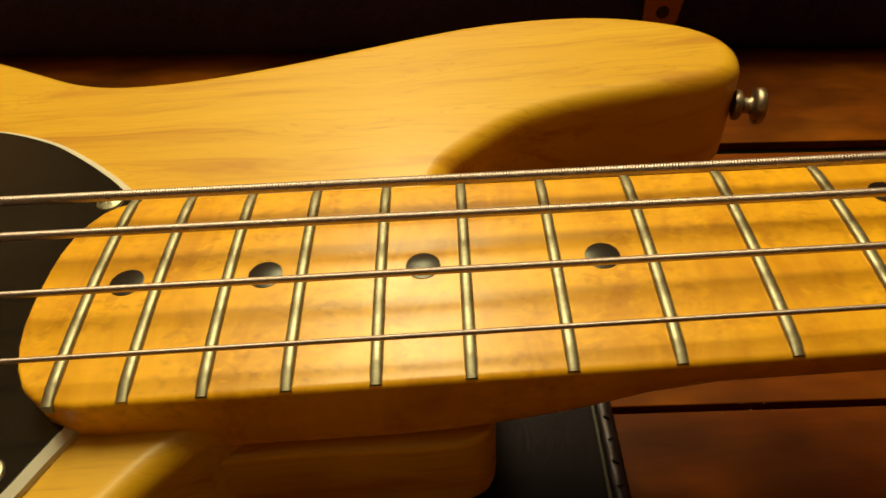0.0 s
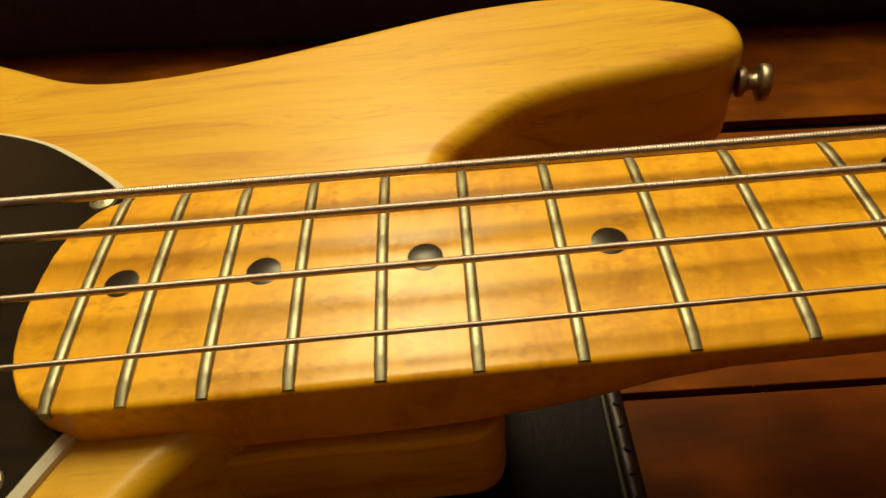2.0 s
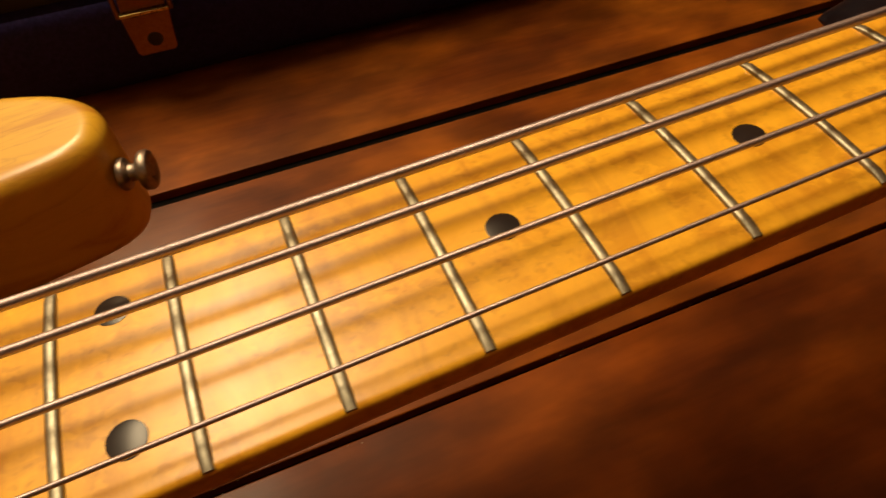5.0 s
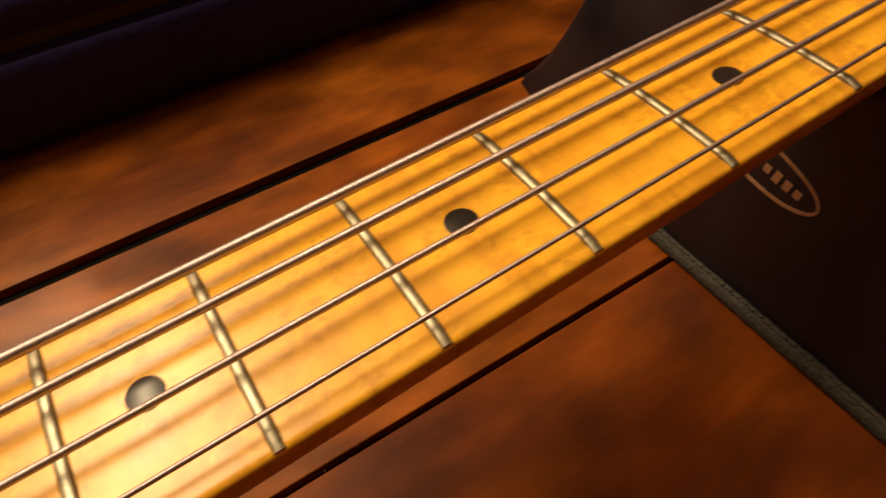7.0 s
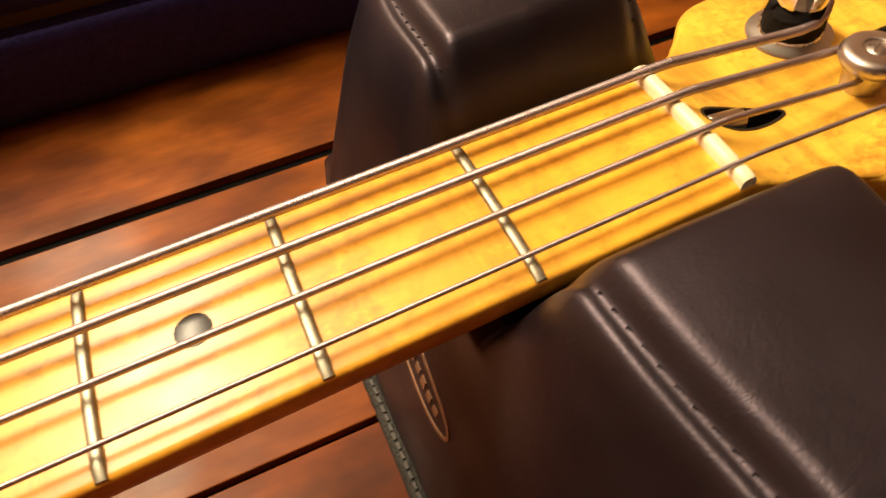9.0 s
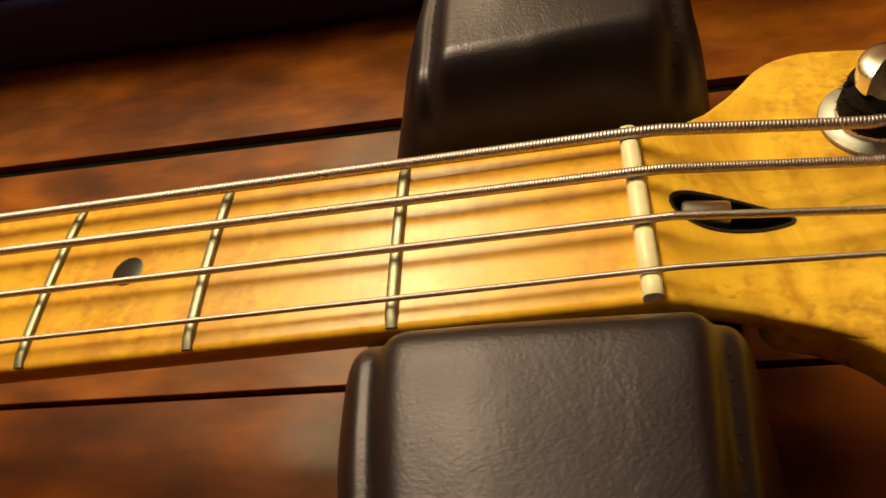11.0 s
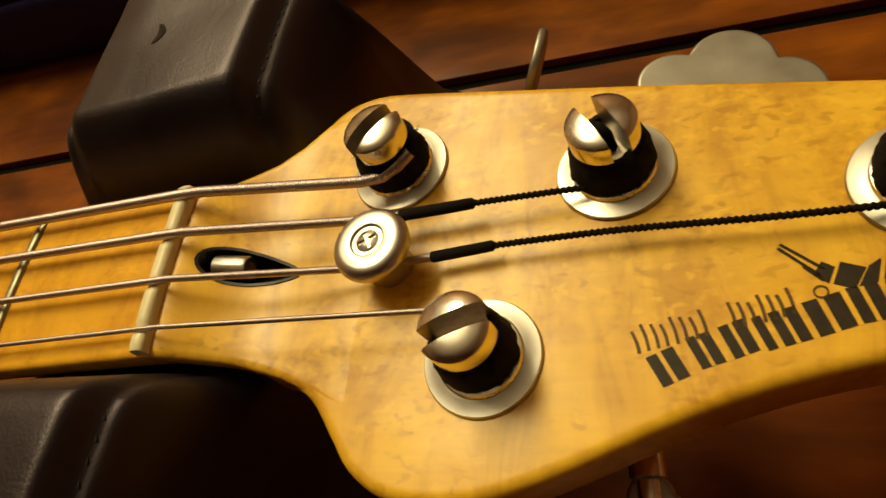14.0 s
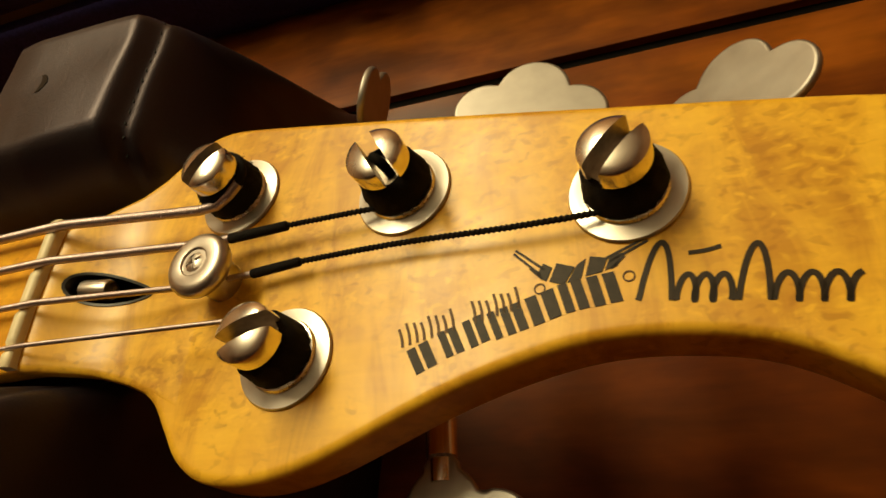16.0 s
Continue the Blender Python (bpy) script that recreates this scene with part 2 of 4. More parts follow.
def catmull(pts, steps=6, closed=True):
    out, n = [], len(pts)
    for i in range(n if closed else n - 1):
        p = [Vector(pts[(i + k) % n]) if closed else Vector(pts[min(max(i + k, 0), n - 1)]) for k in (-1, 0, 1, 2)]
        for s in range(steps):
            t = s / steps
            out.append(0.5 * ((2 * p[1]) + (p[2] - p[0]) * t + (2 * p[0] - 5 * p[1] + 4 * p[2] - p[3]) * t * t + (3 * p[1] - p[0] - 3 * p[2] + p[3]) * t ** 3))
    if not closed:
        out.append(Vector(pts[-1]))
    return out


def inset(loop, d, steps=14):
    """Offsets a counter-clockwise 2D loop inwards in small steps, spreading the points so that tight bends do not cross."""
    n, cur = len(loop), [p.copy() for p in loop]
    if not d:
        return cur
    for _ in range(steps):
        moved_pts = []
        for i in range(n):
            t = cur[(i + 1) % n] - cur[i - 1]
            nrm = Vector((-t.y, t.x)).normalized()
            moved_pts.append(cur[i] + nrm * d / steps)
        cur = []
        for i in range(n):
            a, b, c = moved_pts[i - 1], moved_pts[i], moved_pts[(i + 1) % n]
            t = (c - a).normalized()
            cur.append(b + t * (0.8 * ((a + c) / 2 - b).dot(t)))
    return cur


def ccw(loop):
    a = sum(loop[i - 1].x * loop[i].y - loop[i].x * loop[i - 1].y for i in range(len(loop)))
    return loop if a > 0 else loop[::-1]


def plate(outline, z0, z1, r_top, r_bot, seg=5):
    """A plate with rounded rims from a 2D outline."""
    loop = ccw([Vector((p[0], p[1])) for p in outline])
    bm = bmesh.new()
    rings = []
    levels = [(z0 + r_bot * (1 - math.sin(math.pi / 2 * (1 - i / seg))), r_bot * (1 - math.cos(math.pi / 2 * (1 - i / seg)))) for i in range(seg + 1)] if r_bot else [(z0, 0)]
    levels += [(z1 - r_top * (1 - math.sin(math.pi / 2 * i / seg)), r_top * (1 - math.cos(math.pi / 2 * i / seg))) for i in range(seg + 1)] if r_top else [(z1, 0)]
    if r_bot:
        levels.insert(0, (levels[0][0], levels[0][1] + min(0.0007, r_bot * 0.3)))
    if r_top:
        levels.append((levels[-1][0], levels[-1][1] + min(0.0007, r_top * 0.3)))
    for z, d in levels:
        rings.append([bm.verts.new((p.x, p.y, z)) for p in (inset(loop, d) if d else loop)])
    n = len(loop)
    for a, b in zip(rings, rings[1:]):
        for i in range(n):
            bm.faces.new((a[i], a[(i + 1) % n], b[(i + 1) % n], b[i]))
    bm.faces.new(rings[0][::-1])
    bm.faces.new(rings[-1])
    return bm


def loft(sections, caps=True, closed=True):
    bm = bmesh.new()
    rings = [[bm.verts.new(p) for p in s] for s in sections]
    n = len(rings[0])
    for a, b in zip(rings, rings[1:]):
        for i in range(n if closed else n - 1):
            bm.faces.new((a[i], a[(i + 1) % n], b[(i + 1) % n], b[i]))
    if caps:
        bm.faces.new(rings[0][::-1])
        bm.faces.new(rings[-1])
    return bm


def lathe(profile, seg=40):
    """Turned shape about z from (radius, z) pairs."""
    bm = bmesh.new()
    rings = []
    for r, z in profile:
        if r < 1e-6:
            rings.append([bm.verts.new((0, 0, z))])
        else:
            rings.append([bm.verts.new((r * math.cos(2 * math.pi * i / seg), r * math.sin(2 * math.pi * i / seg), z)) for i in range(seg)])
    for a, b in zip(rings, rings[1:]):
        for i in range(seg):
            j = (i + 1) % seg
            if len(a) == 1 and len(b) > 1:
                bm.faces.new((a[0], b[j], b[i]))
            elif len(b) == 1 and len(a) > 1:
                bm.faces.new((a[i], a[j], b[0]))
            elif len(a) > 1:
                bm.faces.new((a[i], a[j], b[j], b[i]))
    return bm


def tube(points, radius, seg=10, caps=True):
    """Round tube along points; radius is a number or a list."""
    pts = [Vector(p) for p in points]
    n = len(pts)
    rad = radius if isinstance(radius, (list, tuple)) else [radius] * n
    secs, up = [], Vector((0, 0, 1))
    for i, p in enumerate(pts):
        t = (pts[min(i + 1, n - 1)] - pts[max(i - 1, 0)]).normalized()
        s = t.cross(up)
        s = s.normalized() if s.length > 1e-4 else t.cross(Vector((0, 1, 0))).normalized()
        u = s.cross(t)
        secs.append([p + rad[i] * (math.cos(2 * math.pi * k / seg) * s + math.sin(2 * math.pi * k / seg) * u) for k in range(seg)])
    return loft(secs, caps)


def box(bm, c, size, m=Matrix.Identity(4), bevel=0.0):
    r = bmesh.ops.create_cube(bm, size=1.0, matrix=Matrix.Translation(c) @ m @ Matrix.Diagonal((*size, 1)))
    if bevel:
        es = list({e for v in r["verts"] for e in v.link_edges})
        bmesh.ops.bevel(bm, geom=es, offset=bevel, segments=2, affect="EDGES", profile=0.5)
    return bm


def moved(bm, m):
    bmesh.ops.transform(bm, matrix=m, verts=bm.verts)
    return bm


def cut(ob, bm_cutter):
    """Cuts a hole into ob's mesh and keeps the plain result."""
    me = bpy.data.meshes.new("cutter")
    bmesh.ops.recalc_face_normals(bm_cutter, faces=bm_cutter.faces)
    bm_cutter.to_mesh(me)
    bm_cutter.free()
    c = new("cutter", me)
    c.parent = ob.parent
    mod = ob.modifiers.new("hole", "BOOLEAN")
    mod.operation, mod.object, mod.solver = "DIFFERENCE", c, "EXACT"
    mod.use_self = True
    dg = bpy.context.evaluated_depsgraph_get()
    done = bpy.data.meshes.new_from_object(ob.evaluated_get(dg))
    ob.modifiers.clear()
    ob.data = done
    bpy.data.objects.remove(c)


# ---------------- unseen room shell for bounced light, and boards ---
def wall(name, c, size, material, label):
    bm = box(bmesh.new(), c, size)
    return tagged(part(name, bm, material, None, smooth=False), label, "wall", kind="structure")


# added out of view: tan walls reflect light, the dark one limits fill
wall("unseen_wall_north", (0.4, 2.6, 1.35), (4.2, 0.1, 2.9), M_WALL_TAN, "unseen tan wall added to reflect the lamp light")
wall("unseen_wall_south", (0.4, -1.9, 1.35), (4.2, 0.1, 2.9), M_WALL, "unseen dark red-brown wall added to keep the fill low")
wall("unseen_wall_east", (2.45, 0.35, 1.35), (0.1, 4.4, 2.9), M_WALL_TAN, "unseen tan wall added to reflect the lamp light")
wall("unseen_wall_west", (-1.65, 0.35, 1.35), (0.1, 4.4, 2.9), M_WALL_TAN, "unseen tan wall added to reflect the lamp light")
tagged(part("ceiling", box(bmesh.new(), (0.4, 0.35, 2.85), (4.2, 4.6, 0.1)), M_CEIL, None, smooth=False), "unseen pale ceiling added to bounce light down", "ceiling", kind="structure")

floor = part("floor", box(bmesh.new(), (0.4, 0.35, -0.0345), (4.0, 4.4, 0.06)), M_GAP, None, smooth=False)
tagged(floor, "dark stained wooden boards with black joints", "floor", kind="structure")
SLOPE = 0.0155                                   # boards run a little askew to the bass
BOARD_TURN = math.atan(SLOPE)


def board_mesh(width):
    bm = box(bmesh.new(), (0, 0, -0.003), (3.9, width, 0.006), bevel=0.0005)
    return mesh_of("plank", bm, M_BOARD, False)


# joints as (y at x = 0, width)
JOINTS = [(-0.546, 0.004), (-0.408, 0.004), (-0.270, 0.004), (-0.132, 0.004), (0.0071, 0.0026), (0.1478, 0.0085), (0.287, 0.004), (0.425, 0.004), (0.563, 0.004), (0.70, 0.004)]
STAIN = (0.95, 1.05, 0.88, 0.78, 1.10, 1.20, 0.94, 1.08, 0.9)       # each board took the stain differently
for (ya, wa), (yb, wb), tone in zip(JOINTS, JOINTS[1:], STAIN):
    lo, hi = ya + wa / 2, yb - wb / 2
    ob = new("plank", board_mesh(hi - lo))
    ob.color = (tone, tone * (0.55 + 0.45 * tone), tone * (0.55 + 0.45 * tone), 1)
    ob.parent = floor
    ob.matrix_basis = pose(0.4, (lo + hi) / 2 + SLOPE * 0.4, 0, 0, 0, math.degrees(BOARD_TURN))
for lo, hi in ((-1.84, -0.548), (0.702, 2.5)):
    ob = new("plank", board_mesh(hi - lo))
    ob.parent = floor
    ob.matrix_basis = pose(0.4, (lo + hi) / 2 + SLOPE * 0.4, 0, 0, 0, math.degrees(BOARD_TURN))

# ---------------- the bass ----------------
SCALE = 0.8636
RADIUS = 0.279


def fx(n):
    return SCALE * 2 ** (-n / 12)


def half_width(x):
    return 0.02065 + 0.0111 * (SCALE - x) / (SCALE - fx(21))


def arc(y):
    return -y * y / (2 * RADIUS)


bass = thing("bass_guitar", G, "amber lacquered ash bass guitar with a maple neck lying face up", "bass guitar")

BODY = [(0.161, 0.1385), (0.19, 0.1232), (0.203, 0.1165), (0.215, 0.1125), (0.228, 0.1110), (0.246, 0.1120), (0.265, 0.1152), (0.285, 0.1200), (0.305, 0.1258), (0.330, 0.1330), (0.348, 0.1373), (0.364, 0.1395), (0.380, 0.1402), (0.397, 0.1390), (0.413, 0.1350), (0.4285, 0.1280), (0.4383, 0.1190), (0.4424, 0.1090), (0.4412, 0.0985), (0.4362, 0.0925), (0.427, 0.0887), (0.406, 0.0852), (0.388, 0.0822), (0.3704, 0.0771), (0.3594, 0.0712), (0.3484, 0.0617), (0.3414, 0.0538), (0.3379, 0.044), (0.3364, 0.033), (0.328, 0.021), (0.318, 0.007), (0.307, -0.008), (0.298, -0.0205), (0.2905, -0.0285), (0.2835, -0.0345), (0.2765, -0.0415), (0.27, -0.0505), (0.2655, -0.062), (0.2645, -0.075), (0.269, -0.089), (0.2805, -0.1005), (0.292, -0.108), (0.325, -0.116), (0.345, -0.125), (0.352, -0.138), (0.343, -0.149), (0.318, -0.153), (0.285, -0.148), (0.245, -0.137), (0.21, -0.133), (0.17, -0.139), (0.12, -0.158), (0.06, -0.172), (0.0, -0.168), (-0.05, -0.14), (-0.082, -0.085), (-0.09, -0.02), (-0.085, 0.05), (-0.06, 0.115), (-0.01, 0.158), (0.05, 0.173), (0.11, 0.164)]
body = crisp(part("body", plate(catmull(BODY, 5), -0.0585, -0.0145, 0.0062, 0.0075, 8), M_BODY, bass, "amber lacquered ash body with soft rounded edges"), 50)
HEEL = [(0.20, 0.034), (0.20, -0.0315), (0.30, -0.0322), (0.335, -0.0322), (0.344, -0.0305), (0.3475, -0.025), (0.348, -0.01), (0.348, 0.015), (0.346, 0.028), (0.338, 0.034)]
crisp(part("neck_heel", plate(catmull(HEEL, 6), -0.0583, -0.0262, 0.0015, 0.006, 4), M_BODY, bass, "ash ledge that carries the neck"), 50)

GUARD = [(0.187, 0.083), (0.199, 0.0805), (0.215, 0.0735), (0.228, 0.0645), (0.240, 0.0545), (0.247, 0.0475), (0.2535, 0.0395), (0.2575, 0.033), (0.262, 0.0), (0.2628, -0.0225), (0.2588, -0.0305), (0.2545, -0.0385), (0.250, -0.047), (0.238, -0.066), (0.215, -0.088), (0.18, -0.106), (0.14, -0.112), (0.10, -0.102), (0.07, -0.075), (0.055, -0.03), (0.055, 0.02), (0.07, 0.06), (0.10, 0.08), (0.145, 0.087)]


def guard_mesh():
    loop = ccw([Vector((p[0], p[1])) for p in catmull(GUARD, 5)])
    black = plate([tuple(p) for p in inset(loop, 0.0022)], -0.0135, -0.0119, 0.0003, 0)
    return loop, black


GUARD_LOOP, guard_bm = guard_mesh()
guard = crisp(part("pickguard", guard_bm, M_GUARD, bass, "glossy black pickguard with a white ply edge"), 40)
rim = []
for d, z in ((0.0, -0.0144), (0.0003, -0.0131), (0.0022, -0.01185), (0.0026, -0.0122), (0.0026, -0.0144)):
    rim.append([(p.x, p.y, z) for p in inset(GUARD_LOOP, d)])
crisp(part("white_edge", loft(rim, False), M_PLY, guard, "white bevelled ply line"), 30)


def cross_screw(name, parent, m, r=0.0042, material=None):
    """Countersunk screw with a cross recess."""
    ob = part(name, moved(lathe([(0, -0.002), (r, -0.002), (r, 0.0), (r * 0.92, 0.0005), (r * 0.55, 0.0011), (0, 0.0013)], 28), m), material or M_SATIN, parent)
    for a in (0, 90):
        c = box(bmesh.new(), (0, 0, 0.0011), (r * 1.35, r * 0.30, 0.0018), pose(0, 0, 0, 0, 0, a + 25))
        cut(ob, moved(c, m))
    return crisp(ob, 30)


for x, y in ((0.2437, -0.0408), (0.2425, 0.0415)):
    cross_screw("screw", guard, pose(x, y, -0.0119), 0.0038, M_FRET)

# strap button on the tip of the horn
button = thing("strap_button", pose(0.4408, 0.0962, -0.0308, 0, 90, -12) @ Matrix.Diagonal((0.82, 0.82, 0.76, 1)), "", "")
button.parent = bass
crisp(part("button", lathe([(0, 0), (0.0062, 0), (0.0066, 0.0012), (0.0062, 0.0028), (0.0036, 0.0042), (0.0033, 0.0065), (0.0040, 0.0078), (0.0070, 0.0088), (0.0077, 0.0096), (0.0079, 0.0118), (0.0074, 0.0130), (0.0062, 0.0136), (0.0045, 0.0136), (0.0030, 0.0124), (0, 0.0124)], 36), M_BUTTON, button, "worn nickel strap button"), 40)
crisp(part("screw_head", lathe([(0, 0.0118), (0.0028, 0.0118), (0.0026, 0.0130), (0, 0.0135)], 20), M_BUTTON, button), 40)


# ---- neck ----
def across(y0, y1):
    """Stations across the playing surface, close together at the rolled edges."""
    near = [0.0, 0.0001, 0.0004, 0.0008, 0.0013, 0.0019, 0.0030]
    return [y0 + d for d in near] + [y0 + (y1 - y0) * i / 8 for i in range(2, 7)] + [y1 - d for d in reversed(near)]


def neck_section(x, hw, top, depth, n, roll=0.0012):
    pts = []
    for y in across(-hw, hw):                    # playing surface from treble to bass, edges rolled
        e = max(0.0, abs(y) - (hw - 0.0014)) / 0.0014
        pts.append((x, y, top + arc(y) - roll * (1 - math.sqrt(max(0.0, 1 - e * e)))))
    ze = top + arc(hw) - roll
    for i in range(1, 18):                       # back, bass to treble
        a = math.pi * i / 18
        c, s = math.cos(a), math.sin(a)
        y = hw * math.copysign(abs(c) ** (2 / n), c)
        z = ze - (depth + top - 0.0012 * 0 + ze * 0 - roll - 0.001) * abs(s) ** (2 / n)
        pts.append((x, y, z))
    return pts


def lerp(x, table):
    for (xa, a), (xb, b) in zip(table, table[1:]):
        if x <= xb:
            u = min(max((x - xa) / (xb - xa), 0), 1)
            return a + (b - a) * u
    return table[-1][1]


FB = -0.0012                                     # wood between the frets
secs = []
for x, h in ((0.2445, 0.006), (0.2448, 0.012), (0.2458, 0.0175), (0.2475, 0.0225), (0.2500, 0.0268), (0.2530, 0.0293), (0.2570, 0.0309), (0.262, 0.0317)):
    secs.append(neck_section(x, h, FB, 0.0265, 9))
for i in range(44):
    x = 0.27 + (0.8625 - 0.27) * i / 43
    depth = lerp(x, [(0.27, 0.0265), (0.335, 0.0265), (0.375, 0.0235), (0.86, 0.0205)])
    n = lerp(x, [(0.27, 9), (0.33, 9), (0.385, 2.3), (0.86, 2.3)])
    secs.append(neck_section(x, half_width(x), FB, depth, n))
def scoop_section(x, yt, yb, top, bottom, round_off):
    """Across the scoop between the nut and the headstock face."""
    pts = []
    for y in across(yt, yb):
        e = max(0.0, 0.0019 - min(y - yt, yb - y)) / 0.0019
        pts.append((x, y, top + arc(y) * round_off - 0.0012 * (1 - math.sqrt(max(0.0, 1 - e * e)))))
    p = lerp(x, [(0.870, 0.87), (0.895, 0.6)])
    for i in range(1, 18):
        a = math.pi * i / 18
        c, s_ = math.cos(a), math.sin(a)
        m, h = (yt + yb) / 2, (yb - yt) / 2
        pts.append((x, m + h * math.copysign(abs(c) ** p, c), top - 0.002 - (top - 0.002 - bottom) * abs(s_) ** p))
    return pts


for x, yt, yb, top, rnd in ((0.8670, -0.0206, 0.0207, -0.0012, 1.0), (0.8685, -0.0206, 0.0209, -0.0016, 1.0), (0.8705, -0.0205, 0.0220, -0.0026, 0.9), (0.8740, -0.0204, 0.0250, -0.0047, 0.7), (0.8785, -0.0204, 0.0285, -0.0070, 0.45), (0.8835, -0.0208, 0.0320, -0.0089, 0.25), (0.8890, -0.0221, 0.0370, -0.0103, 0.12), (0.8950, -0.0238, 0.0430, -0.0110, 0.05), (0.9030, -0.0272, 0.0455, -0.01138, 0.02), (0.9130, -0.0330, 0.0450, -0.01152, 0.0), (0.9230, -0.0380, 0.0410, -0.0125, 0.0)):
    secs.append(scoop_section(x, yt, yb, top, lerp(x, [(0.867, -0.0205), (0.89, -0.0235), (0.92, -0.0240)]), rnd))
neck = crisp(part("neck", loft(secs), M_NECK, bass, "lacquered figured maple neck and fretboard"), 55)
neck.data.materials.append(M_HEAD)               # past the nut the wood is bare of the board's lacquer
for poly in neck.data.polygons:
    poly.material_index = 1 if poly.center.x > 0.8672 else 0

HEAD = [(0.886, 0.0), (0.8855, 0.018), (0.8855, 0.030), (0.8865, 0.0352), (0.891, 0.0395), (0.897, 0.0460), (0.9035, 0.0490), (0.913, 0.0490), (0.942, 0.0427), (0.978, 0.0345), (1.013, 0.0260), (1.040, 0.0195), (1.062, 0.0135), (1.078, 0.0060), (1.087, -0.006), (1.090, -0.022), (1.086, -0.038), (1.076, -0.048), (1.064, -0.0485), (1.054, -0.0425), (1.046, -0.0365), (1.038, -0.0315), (1.030, -0.0285), (1.020, -0.0268), (1.010, -0.0262), (1.000, -0.0270), (0.987, -0.0300), (0.974, -0.0343), (0.961, -0.0398), (0.950, -0.0443), (0.940, -0.0472), (0.930, -0.0481), (0.9205, -0.0465), (0.9135, -0.0420), (0.9085, -0.0355), (0.903, -0.0285), (0.896, -0.0242), (0.8895, -0.0221), (0.8870, -0.0205), (0.886, -0.0170)]
head = crisp(part("headstock", plate(catmull(HEAD, 4), -0.0255, -0.0115, 0.0021, 0.003, 5), M_HEAD, bass, "bird's-eye maple headstock with rounded edges"), 50)


# teardrop slot with the truss rod nut
def teardrop(grow=0.0):
    pts = []
    for i in range(36):
        a = 2 * math.pi * i / 36
        lx = 0.0118 * math.cos(a)
        w = 0.0041 * math.sin(a) * (1 - 0.42 * math.cos(a))
        pts.append(Vector((0.8835 + lx, 0.0016 + w - 0.11 * lx)))
    return inset(ccw(pts), -grow)


for ob in (neck, head):
    loop = teardrop()
    cut(ob, loft([[(p.x, p.y, -0.0170) for p in loop], [(p.x, p.y, 0.006) for p in loop]]))
    crisp(ob, 50)


def slot_top(x):
    return lerp(x, [(0.867, -0.0012), (0.8685, -0.0016), (0.8705, -0.0026), (0.874, -0.0047), (0.8785, -0.0070), (0.8835, -0.0089), (0.889, -0.0103), (0.895, -0.0110), (0.903, -0.01138), (0.91, -0.0115)]) + 0.0002


outer, inner = teardrop(0.0003), teardrop(-0.0004)
slot = loft([[(p.x, p.y, slot_top(p.x) - 0.001) for p in outer], [(p.x, p.y, slot_top(p.x) + 0.0001) for p in outer], [(p.x, p.y, slot_top(p.x)) for p in inner], [(p.x, p.y, -0.0165) for p in inner]], False)
bmesh.ops.contextual_create(slot, geom=[e for e in slot.edges if all(abs(v.co.z + 0.0165) < 1e-6 for v in e.verts)])
crisp(part("truss_rod_slot", slot, M_SLOT, head, "black teardrop truss rod slot"), 40)
nutm = pose(0.8738, 0.0030, -0.0082, 0, 93, -7)
crisp(part("truss_rod_nut", moved(lathe([(0, 0), (0.0025, 0), (0.0028, 0.0004), (0.0028, 0.0088), (0.0025, 0.0094), (0.0018, 0.0094), (0.0016, 0.008), (0, 0.008)], 28), nutm), M_SATIN, head, "satin steel truss rod nut"), 30)

# bone nut with string slots
NUT_Y = (0.0183, 0.0072, -0.0046, -0.0156)
NUT_Z = (0.0016, 0.0020, 0.0018, 0.0009)
secs = []
for i in range(41):
    y = -0.0202 + 0.0419 * i / 40
    zt = 0.0016 + arc(y)
    e = max(0.0, abs(y - 0.0005) - 0.0197) / 0.0015
    zt += 0.0008 * max(0.0, y / 0.0217) ** 2
    zt -= 0.0009 * e * e
    for sy, rad in zip(NUT_Y, (0.0014, 0.0012, 0.0009, 0.0007)):
        if abs(y - sy) < rad * 1.15:
            zt -= 0.0006
    w = 0.0019
    secs.append([(0.8654 - w, y, -0.006), (0.8654 - w, y, zt - 0.0011), (0.8654 - 0.0012, y, zt - 0.0002), (0.8654, y, zt), (0.8654 + 0.0012, y, zt - 0.0002), (0.8654 + w, y, zt - 0.0011), (0.8654 + w, y, -0.006)])
crisp(part("nut", loft(secs), M_BONE, bass, "yellowed bone nut"), 60)


# frets
def fret_mesh(x):
    h = half_width(x) - 0.0004
    secs = []
    n = 16
    for i in range(n + 1):
        u = -1 + 2 * i / n
        y = h * u
        e = max(0.0, abs(y) - (h - 0.0012)) / 0.0012
        k = 1 - 0.62 * e
        pts = []
        for j in range(9):
            a = math.pi * j / 8
            pts.append((x + 0.0014 * (0.85 + 0.15 * k) * math.cos(a), y, arc(y) + FB - 0.0002 + 0.0013 * k * math.sin(a) ** 0.5))
        pts.append((x - 0.0008, y, arc(y) + FB - 0.002))
        pts.append((x + 0.0008, y, arc(y) + FB - 0.002))
        secs.append(pts)
    return loft(secs)


for n in range(21, 0, -1):
    crisp(part("fret", fret_mesh(fx(n)), M_FRET, neck, "worn brassy nickel silver fret"), 60)

for n in (3, 5, 7, 9, 12, 15, 17, 19, 21):
    xm = (fx(n) + fx(n - 1)) / 2
    for y in ((0.0158, -0.0158) if n == 12 else (0.0,)):
        m = pose(xm, y, FB + arc(y) + 0.00003, math.degrees(y / RADIUS) * -1, 0, 0)
        crisp(part("position_dot", moved(lathe([(0, -0.0008), (0.00395, -0.0008), (0.00395, 0.00006), (0.0038, 0.0001), (0, 0.0001)], 40), m), M_DOT, neck, "black round position dot"), 40)


